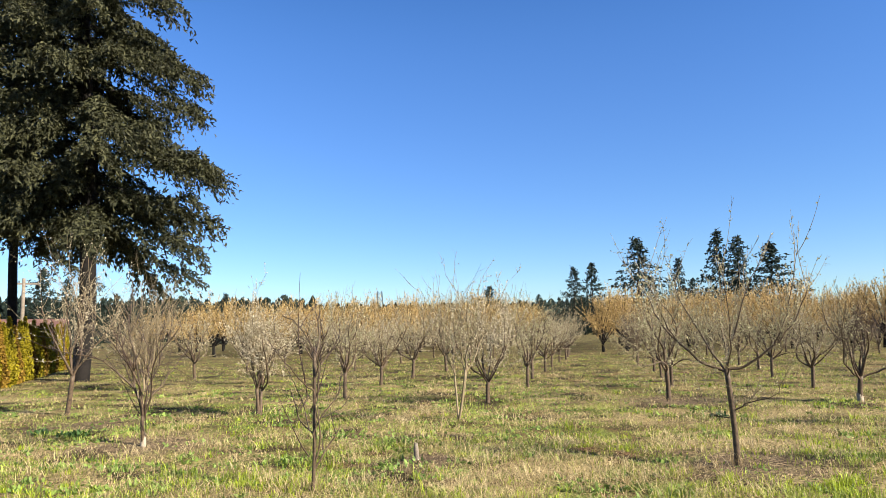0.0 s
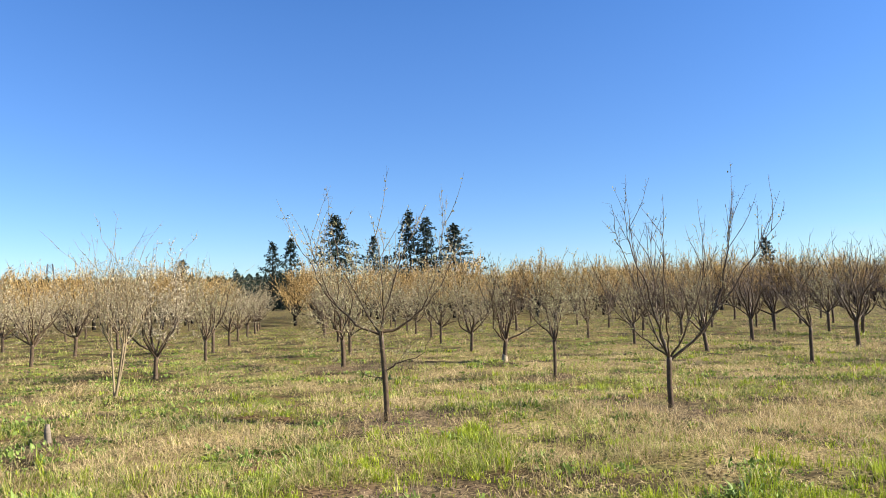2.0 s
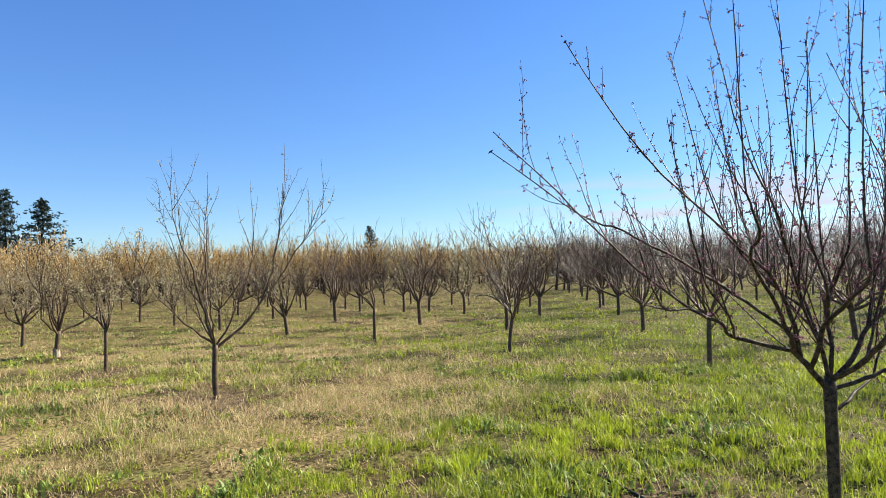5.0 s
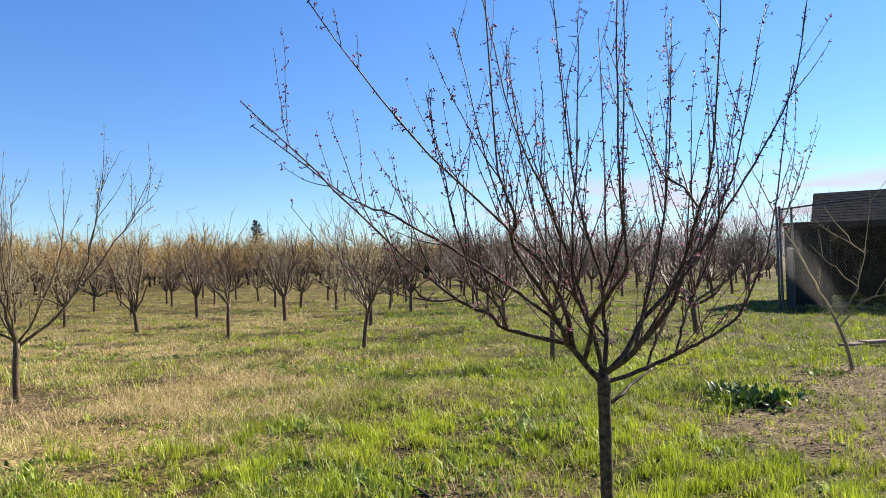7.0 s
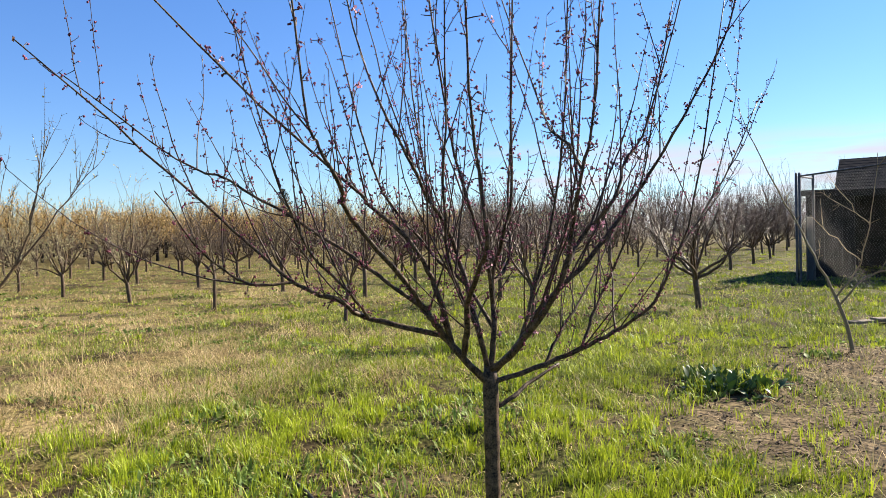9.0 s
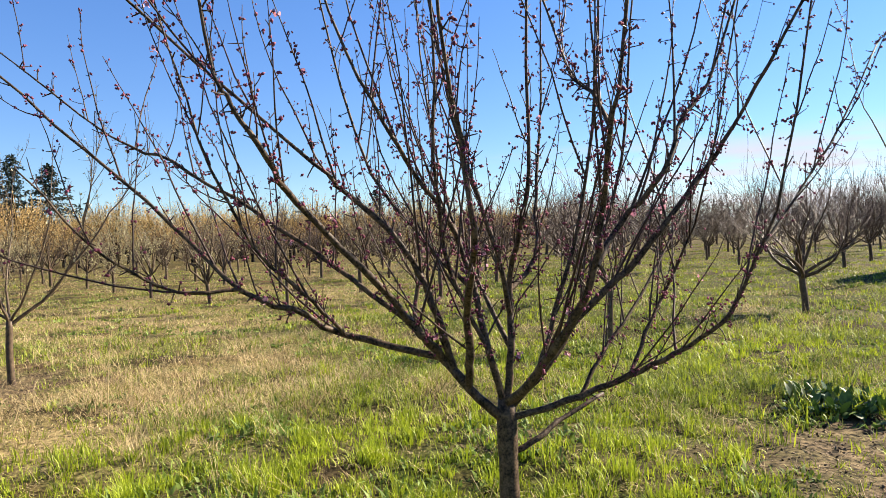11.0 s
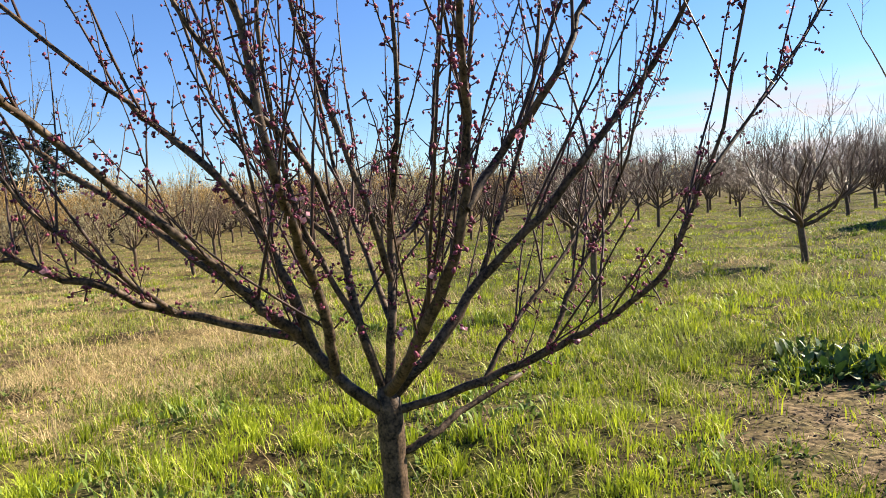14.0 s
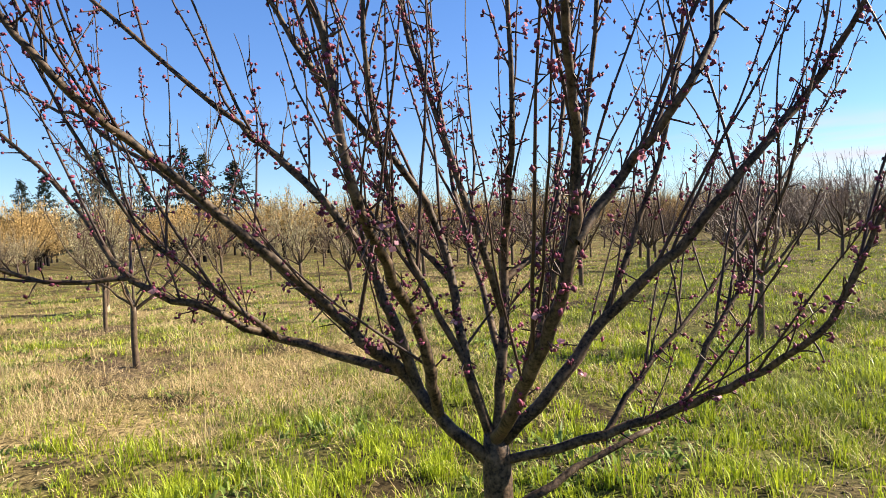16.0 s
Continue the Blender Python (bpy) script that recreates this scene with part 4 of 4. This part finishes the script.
def shed():
    root = new("shed")
    root.matrix_basis = pose(23.4, 0.3, 0.0)
    long, deep, eave, ridge = 7.0, 4.6, 2.25, 3.1
    for x, name in ((deep, "back_wall"), (0.12, "front_wall")):
        n = 35
        for k in range(n):
            y = -(k + 0.5) * long / n
            if name == "front_wall" and 0.25 < -y < 6.4:
                continue
            box("board", (0.025, long / n + 0.02, eave), BOARD, root, (x + 0.028 * (k % 2), y, eave / 2))
    for y in (-0.02, -long + 0.02):
        for k in range(23):
            x = 0.12 + (k + 0.5) * (deep - 0.12) / 23
            h = eave + (ridge - eave) * (1 - abs(x - deep / 2) / (deep / 2)) - 0.05
            box("board", ((deep - 0.12) / 23 + 0.02, 0.025, h), BOARD, root, (x, y + 0.028 * (k % 2), h / 2))
    for y in (-0.22, -3.3, -6.45):
        box("post", (0.1, 0.1, eave), BOARD, root, (0.12, y, eave / 2))
    slope = math.atan2(ridge - eave, deep / 2)
    run = math.hypot(ridge - eave, deep / 2) + 0.3
    for s in (-1, 1):
        rows = 11
        for k in range(rows):
            ob = box("roof_course", (run / rows + 0.05, long + 0.3, 0.018), ROOF, root, (0, 0, 0))
            f = (k + 0.5) / rows * run - 0.3
            x = f * math.cos(slope)
            z = eave + f * math.sin(slope) + 0.02
            xx = x if s < 0 else deep - x
            ob.matrix_basis = pose(xx, -long / 2, z, 0, math.degrees(-slope) * (1 if s < 0 else -1) + (2.0 if s < 0 else -2.0), 0)
    box("fascia", (0.03, long + 0.3, 0.16), BOARD, root, (-0.26, -long / 2, eave - 0.16))
    for k in range(4):
        box("board", (0.025, 0.21, 2.12), BOARD, root, (0.02 + 0.028 * (k % 2), 0.1 + 0.2 * k, 1.06))
    box("beam", (0.12, 1.0, 0.14), BOARD, root, (-0.05, 0.42, 2.14))
    return tagged(root, "low dark shed with a shingled gable roof and open front", "shed")


shed()


def fence(a, b, tall, posts):
    """Chain-link fence from a to b."""
    root = new("chain_link_fence")
    va, vb = Vector((*a, 0)), Vector((*b, 0))
    d = (vb - va)
    L = d.length
    root.matrix_basis = pose(a[0], a[1], 0, 0, 0, math.degrees(math.atan2(d.y, d.x)))
    for k in range(posts):
        x = L * k / (posts - 1)
        part("post", tubes("post", [([Vector((x, 0, -0.2)), Vector((x, 0, tall + 0.06)), Vector((x, 0, tall + 0.09))], [0.03, 0.03, 0.012], 10)]), STEEL, root)
    part("top_rail", tubes("top_rail", [([Vector((0, 0, tall)), Vector((L, 0, tall))], [0.02, 0.02], 8)]), STEEL, root)
    step, paths = 0.085, []
    n = int((L + tall) / step)
    for k in range(n):
        c = k * step
        for s in (1, -1):
            x0, z0 = (c, 0.03) if c < L else (L, 0.03 + c - L)
            x1, z1 = (c - tall, tall) if c > tall else (0, 0.03 + c)
            if s < 0:
                x0, x1 = L - x0, L - x1
            paths.append(([Vector((x0, 0.004 * s, z0)), Vector((x1, 0.004 * s, z1))], [0.0014, 0.0014], 3))
    part("wire_netting", tubes("wire_netting", paths, False), STEEL, root)
    return tagged(root, "galvanised chain-link fence in front of the shed", "fence", "chain-link fences by the shed")


fence((21.3, 1.05), (15.6, -3.3), 2.45, 2)
fence((21.33, 1.12), (22.3, 0.85), 2.45, 2)
panel = box("sheet_panel", (0.36, 0.03, 1.5), SHEET, None, (21.85, 0.9, 0.77), -17)
tagged(panel, "pale metal sheet leaning behind the fence", "metal sheet")


# ---- far barn behind the hedge ----
def barn():
    root = new("barn")
    root.matrix_basis = pose(-39.0, 60.0, 0.0, 0, 0, 28)
    for y in (-2.4, 2.4):
        box("side_wall", (9.0, 0.15, 2.2), SHEET, root, (0, y, 1.1))
    for x in (-4.5, 4.5):
        box("end_wall", (0.15, 4.8, 2.2), SHEET, root, (x, 0, 1.1))
    for s in (-1, 1):
        roof = box("roof", (9.6, 2.85, 0.1), REDROOF, root, (0, 0, 0))
        roof.matrix_basis = pose(0, 1.25 * s, 2.75, -24 * s, 0, 0)
    box("door", (1.1, 0.06, 1.9), TIMBER, root, (1.6, -2.5, 0.95))
    return tagged(root, "low far barn with a dull red roof", "barn")


REDROOF = material("dull_red_roof", (0.068, 0.034, 0.0272), (0.163, 0.0884, 0.0714), 0.8, 2, 0.2, 20)
barn()


# ---- far pole and mast ----
def utility_pole():
    root = new("utility_pole")
    root.matrix_basis = pose(-31.6, 50.5, 0, 0, 0, 25)
    part("pole", tubes("pole", [([Vector((0, 0, -0.3)), Vector((0, 0, 4)), Vector((0, 0, 6.0))], [0.15, 0.13, 0.11], 8)]), TIMBER, root)
    box("crossarm", (2.0, 0.1, 0.12), TIMBER, root, (0, 0, 5.6))
    for x in (-0.9, -0.3, 0.3, 0.9):
        part("insulator", tubes("insulator", [([Vector((x, 0, 5.65)), Vector((x, 0, 5.75)), Vector((x, 0, 5.85))], [0.04, 0.05, 0.03], 6)]), SHEET, root)
    return tagged(root, "weathered wooden utility pole with one crossarm", "utility pole")


utility_pole()


def mast():
    root = new("lattice_mast")
    root.matrix_basis = pose(400 * math.sin(radians(-6.8)), 400 * math.cos(radians(-6.8)), 0)
    paths = []
    for sx, sy in ((1, 1), (1, -1), (-1, 1), (-1, -1)):
        paths.append(([Vector((3.0 * sx, 3.0 * sy, 0)), Vector((1.1 * sx, 1.1 * sy, 25))], [0.25, 0.18], 4))
    for k in range(9):
        w0, w1 = 3 - 1.9 * k / 9, 3 - 1.9 * (k + 1) / 9
        z0, z1 = 25 * k / 9, 25 * (k + 1) / 9
        for s in (1, -1):
            paths.append(([Vector((-w0 * s, -w0, z0)), Vector((w1 * s, -w1, z1))], [0.14, 0.14], 3))
            paths.append(([Vector((-w0, -w0 * s, z0)), Vector((-w1, w1 * s, z1))], [0.14, 0.14], 3))
    part("lattice", tubes("lattice", paths), STEEL, root)
    return tagged(root, "distant lattice mast on the skyline", "mast")


mast()


# ---- grass, one mass of each kind ----
def blades(name, n, k, seed, mat, want, tall, wide, lean, label, loose=0.03, r0=1.2, r1=62.0, category="grass"):
    """Tufts of bent blades strewn over the turf, thinning and coarsening with distance from the near lawn."""
    gen = np.random.default_rng(seed)
    r = r0 * (r1 / r0) ** gen.random(n)
    a = np.radians(gen.uniform(-42, 98, n))
    x, y = 2.4 + r * np.sin(a), -0.5 + r * np.cos(a)
    keep = np.array([gen.random() < want(px, py) for px, py in zip(x, y)])
    x, y, r = x[keep], y[keep], r[keep]
    z = np.array([height(px, py) for px, py in zip(x, y)]) - 0.008
    tuft = np.array([clump(px, py, 2.6, 21.0) for px, py in zip(x, y)])
    vigour = np.repeat(gen.uniform(0.55, 1.25, len(x)) * np.clip(0.45 + 1.15 * tuft, 0.4, 1.6), k)
    x, y, z, r = (np.repeat(v, k) for v in (x, y, z, r))
    n = len(x)
    big = np.maximum(1.0, r / 4.5)
    f = gen.uniform(0, 2 * np.pi, n)
    off = np.abs(gen.normal(size=n)) * loose * big ** 0.8
    x, y = x + np.cos(f) * off, y + np.sin(f) * off
    h = tall * vigour * gen.uniform(0.5, 1.2, n) * big ** -0.28
    wd = wide * gen.uniform(0.7, 1.3, n) * big ** 0.78
    f = f + gen.normal(scale=0.7, size=n)
    t = f + np.pi / 2 + gen.normal(scale=0.5, size=n)
    bend = lean * gen.uniform(0.15, 1.3, n) * h
    root = np.stack([x, y, z], 1)
    side = np.stack([np.cos(t), np.sin(t), 0 * t], 1) * wd[:, None]
    fall = np.stack([np.cos(f), np.sin(f), 0 * f], 1) * bend[:, None]
    up = np.zeros((n, 3))
    up[:, 2] = h
    mid = root + up * 0.55 + fall * 0.32
    tip = root + up * np.sqrt(np.maximum(0.05, 1 - 0.5 * (bend / h)[:, None] ** 2)) + fall
    v = np.stack([root - side, root + side, mid + side * 0.75, mid - side * 0.75, tip], 1).reshape(-1, 3)
    me = bpy.data.meshes.new(name)
    me.vertices.add(n * 5)
    me.vertices.foreach_set("co", v.astype(np.float32).ravel())
    idx = np.array([0, 1, 2, 3, 3, 2, 4])
    loops = (np.arange(n)[:, None] * 5 + idx[None]).ravel()
    me.loops.add(n * 7)
    me.loops.foreach_set("vertex_index", loops.astype(np.int32))
    me.polygons.add(n * 2)
    starts = (np.arange(n)[:, None] * 7 + np.array([0, 4])[None]).ravel()
    me.polygons.foreach_set("loop_start", starts.astype(np.int32))
    me.update(calc_edges=True)
    ob = part(name, me, mat)
    return tagged(ob, label, category, kind="stuff")


def clump(x, y, s, k):
    return 0.5 + 0.9 * noise.noise(Vector((x * s, y * s, k)))


def gaps(x, y):
    """Small bare holes between the tufts."""
    return max(0.02, min(1.0, 3.4 * (clump(x, y, 4.6, 6.0) - 0.36)))


def want_green(x, y):
    thin = 0.14 + 0.86 / (1 + math.exp((y - 0.3 * x - 10.5) * 0.9))
    return thin * max(0.03, min(1.0, lush(x, y) * 1.3 - 0.15)) * (1 - 0.86 * soil_patch(x, y)) * max(0.1, min(1, clump(x, y, 2.0, 1.0) + 0.2)) * gaps(x, y)


def want_straw(x, y):
    thin = 0.4 + 0.6 / (1 + math.exp((y - 0.3 * x - 12.0) * 0.8))
    return thin * max(0.05, min(1.0, 1.0 - 1.15 * lush(x, y))) * (1 - 0.6 * soil_patch(x, y)) * max(0.03, min(1, 2.2 * (clump(x, y, 0.9, 4.0) - 0.25)))


def want_weed(x, y):
    return max(0.0, min(1.0, 2.4 * (clump(x, y, 0.8, 8.0) - (0.25 if x < 1.5 else 0.5)))) * (1 - 0.5 * soil_patch(x, y))


def want_litter(x, y):
    return 0.05 + 0.95 * soil_patch(x, y)


def want_short(x, y):
    thin = 0.2 + 0.8 / (1 + math.exp((y - 0.3 * x - 10.5) * 0.8))
    return thin * max(0.12, min(1.0, lush(x, y) * 1.1 + 0.1)) * (1 - 0.8 * soil_patch(x, y)) * max(0.25, min(1, clump(x, y, 1.1, 2.0) + 0.35)) * gaps(x + 0.07, y)


def want_near(x, y):
    return max(0.1, min(1.0, lush(x, y) * 1.5 - 0.25)) * (1 - 0.88 * soil_patch(x, y)) * max(0.04, gaps(x, y + 0.05))


def want_mid(x, y):
    return max(0.12, min(1.0, 0.15 + 0.8 * lush(x, y))) * (1 - 0.9 * soil_patch(x, y)) * max(0.05, min(1.0, 3.0 * (clump(x, y, 0.9, 12.0) - 0.3)))


def want_mid_straw(x, y):
    return max(0.15, min(1.0, 1.1 - lush(x, y))) * (1 - 0.7 * soil_patch(x, y)) * max(0.05, min(1.0, 3.0 * (clump(x, y, 0.8, 15.0) - 0.35)))


def want_thatch(x, y):
    return max(0.12, min(1.0, 1.15 - 0.95 * lush(x, y))) * (1 - 0.5 * soil_patch(x, y))


blades("short_turf", 26000, 10, 105, GRASS, want_short, 0.060, 0.0028, 1.0, "short green turf between the tufts", 0.06, 1.2, 30.0)
blades("near_turf", 52000, 9, 107, GRASS, want_near, 0.088, 0.0025, 0.65, "dense near green turf", 0.032, 1.2, 10.0)
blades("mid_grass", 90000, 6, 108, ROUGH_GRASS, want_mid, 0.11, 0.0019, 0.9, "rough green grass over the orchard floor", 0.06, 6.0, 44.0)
blades("mid_straw", 58000, 6, 109, STRAW, want_mid_straw, 0.15, 0.0013, 2.1, "rough dry grass over the orchard floor", 0.06, 6.0, 40.0)
blades("tall_grass", 30000, 14, 101, GRASS, want_green, 0.125, 0.0027, 0.65, "lush green and yellow-green grass tufts")
blades("dry_grass", 17000, 11, 102, STRAW, want_straw, 0.21, 0.0014, 1.8, "dry straw-coloured grass among the green", 0.05)
blades("dry_thatch", 23000, 6, 106, STRAW, want_thatch, 0.03, 0.0030, 3.0, "matted dead grass lying on the ground", 0.07, 1.2, 18.0)
blades("broad_leaved_weed", 26000, 6, 103, WEED, want_weed, 0.065, 0.010, 1.1, "low dark green broad-leaved weeds", 0.05, 1.2, 24.0, category="weeds")
blades("twig_litter", 40000, 5, 104, LITTER, want_litter, 0.022, 0.0055, 3.5, "brown twig and leaf litter on bare soil", 0.06, category="litter")


def clods():
    """Crumbs of soil and bark lying on the bare patches."""
    rng = random.Random(17)
    spots = []
    for x0, y0, r in BARE:
        for _ in range(int(420 * r * r)):
            a, q = rng.uniform(0, 2 * math.pi), 1.15 * r * math.sqrt(rng.random())
            x, y = x0 + q * math.cos(a), y0 + q * math.sin(a)
            spots.append(Vector((x, y, height(x, y) + 0.004)))
    return tagged(part("soil_crumbs", beads("soil_crumbs", rng, spots, 0.0065), LITTER), "dark soil crumbs and bark bits on bare earth", "soil", kind="stuff")


clods()


# ---- single plants and small things ----
def dock(name, seed, leaves, size):
    """A rosette of broad wavy leaves, each its own part."""
    rng = random.Random(seed)
    root = new(name)
    for k in range(leaves * 3):
        az, rise = k * 137.5 + rng.uniform(-25, 25), rng.uniform(20, 85)
        L, W = 0.30 * size * rng.uniform(0.5, 1.3), size * rng.uniform(0.04, 0.085)
        d = way(az, rise)
        flat = Vector((0, 0, 1)).cross(d).normalized()
        verts, faces, n = [], [], 6
        p = Vector((rng.gauss(0, 0.3), rng.gauss(0, 0.3), 0.0)) * size
        for q in range(n + 1):
            f = q / n
            wv = W * math.sin(math.pi * min(0.97, 0.08 + 0.9 * f)) * (1 + 0.1 * math.sin(9 * f + k))
            up = Vector((0, 0, 0.16 * wv))
            verts += [p - flat * wv + up, p - Vector((0, 0, 0.06 * wv)), p + flat * wv + up]
            p = p + d * (L / n)
            d = (d - Vector((0, 0, 0.16))).normalized()
        for q in range(n):
            b = 3 * q
            faces += [(b, b + 1, b + 4, b + 3), (b + 1, b + 2, b + 5, b + 4)]
        part("leaf", mesh_of("leaf", verts, faces, True), DOCK if size > 0.27 else WEED, root)
    return root


DOCK = material("dark_dock_leaves", (0.0122, 0.0306, 0.0068), (0.0612, 0.129, 0.0272), 0.45, 3, 0.3, 40, island=0.4, thin=0.15, gloss=0.4)
PLANTS = [
    (9.15, 0.4, 40, 0.46), (9.45, 0.65, 26, 0.32), (11.0, -0.05, 26, 0.26), (4.4, 12.3, 26, 0.30), (4.9, 12.6, 18, 0.26), (-5.8, 11.1, 36, 0.30), (-6.6, 11.5, 30, 0.28), (-5.1, 11.5, 24, 0.26), (-0.6, 9.9, 20, 0.22), (-1.9, 8.6, 22, 0.22),
    (-2.9, 8.0, 12, 0.24), (-2.3, 7.4, 14, 0.26), (-1.7, 7.6, 12, 0.22), (-3.4, 7.3, 12, 0.24), (-2.7, 6.6, 12, 0.2), (-1.9, 6.4, 10, 0.2), (-0.7, 8.2, 12, 0.22), (-3.9, 8.4, 12, 0.24), (-0.9, 7.3, 10, 0.18), (-3.3, 9.1, 12, 0.24), (0.3, 7.4, 10, 0.18), (-4.4, 7.6, 12, 0.22),
]
for k, (x, y, leaves, size) in enumerate(PLANTS):
    plant(tagged(dock("weed_plant", 300 + k, leaves, size), "broad-leaved dark green weed in the grass", "weed", "broad-leaved weeds"), x, y, 31 * k)


def hose():
    pts = [Vector((5.9 - 0.06 * k + 0.04 * math.sin(1.3 * k), 2.35 - 0.2 * k, 0)) for k in range(9)]
    for q in pts:
        q.z = height(q.x, q.y) + 0.009
    ob = part("irrigation_hose", tubes("irrigation_hose", [(pts, [0.011] * 9, 8)]), RUBBER)
    return tagged(ob, "black irrigation hose lying in bare soil", "hose")


RUBBER = material("black_polythene", (0.012, 0.012, 0.013), (0.03, 0.03, 0.032), 0.5, 8, 0, 60)
hose()
for k, (x, y, turn, long) in enumerate(((14.2, -0.75, -38, 1.7), (14.35, -1.0, -44, 1.5))):
    tagged(box("plank", (long, 0.14, 0.035), TIMBER, None, (x, y, 0.05 + 0.02 * k), turn), "pale weathered plank lying on the ground", "plank", "planks on the ground")
stub = part("stake_stub", tubes("stake_stub", [([Vector((0, 0, -0.05)), Vector((0.004, 0, 0.13)), Vector((0.01, 0.006, 0.2))], [0.035, 0.032, 0.02], 7)]), TIMBER)
stub.matrix_basis = pose(-0.38, 8.7, 0, 4, -5, 0)
tagged(stub, "short pale broken stake in the litter", "stake")
stalk_rng = random.Random(4)
sp = wander(stalk_rng, Vector((0, 0, -0.01)), Vector((0.02, 0, 1)), 0.75, 8, 0.02, 0.03)
stalk = part("dry_stalk", tubes("dry_stalk", [(sp, taper(0.0035, 0.0015, 9), 4)]), STRAW)
stalk.matrix_basis = pose(6.1, 4.45, height(6.1, 4.45))
tagged(stalk, "single tall dry weed stalk", "stalk")

# a tall bare shrub behind the orchard's edge, and the old trees at the far corner
shrub = fruit_tree("bare_shrub", 55, 0.4, 0.03, 7, (48, 82), 2.2, 9, shoot=(0.7, 1.6), stems=4, lean=10, twig=TWIG_PALE, bark=TWIG_PALE, bloom=500, far=True)
tagged(plant(shrub, -9.0, 20.5), "tall pale bare shrub with upright stems", "shrub")
OLD = [(62 + 3.0 * (k % 3), 3.0 + 3.6 * k, 1.5 + 0.12 * (k % 4)) for k in range(8)] + [(40.5, 19.4, 1.55), (37.0, 18.2, 1.25), (44.0, 19.0, 1.35), (43.0, 22.5, 1.4), (47.0, 20.5, 1.3)]
for k, (x, y, size) in enumerate(OLD):
    tree = plant(copy_thing(KINDS[4 + k % 2][0], Matrix()), x, y, 70 * k, size)
    tagged(tree, "old dense bare fruit tree, rounded and dark", "fruit tree", "old trees at the corner")
thicket_rng = random.Random(64)
for k in range(28):
    a, r = radians(58 + 34 * (k + thicket_rng.random()) / 28), thicket_rng.uniform(46, 76)
    tree = plant(copy_thing(KINDS[4 + k % 2][0], Matrix()), 2.5 + r * math.sin(a), r * math.cos(a), 50 * k, thicket_rng.uniform(1.4, 2.0))
    tagged(tree, "tall dark bare tree with purplish-brown twigs", "tree", "bare trees behind the shed")
oak = plant(copy_thing(KINDS[5][0], Matrix()), 300 * math.sin(radians(-2.86)), 300 * math.cos(radians(-2.86)), 20, 6.2)
tagged(oak, "distant round bare oak on the skyline", "tree", "distant bare trees")
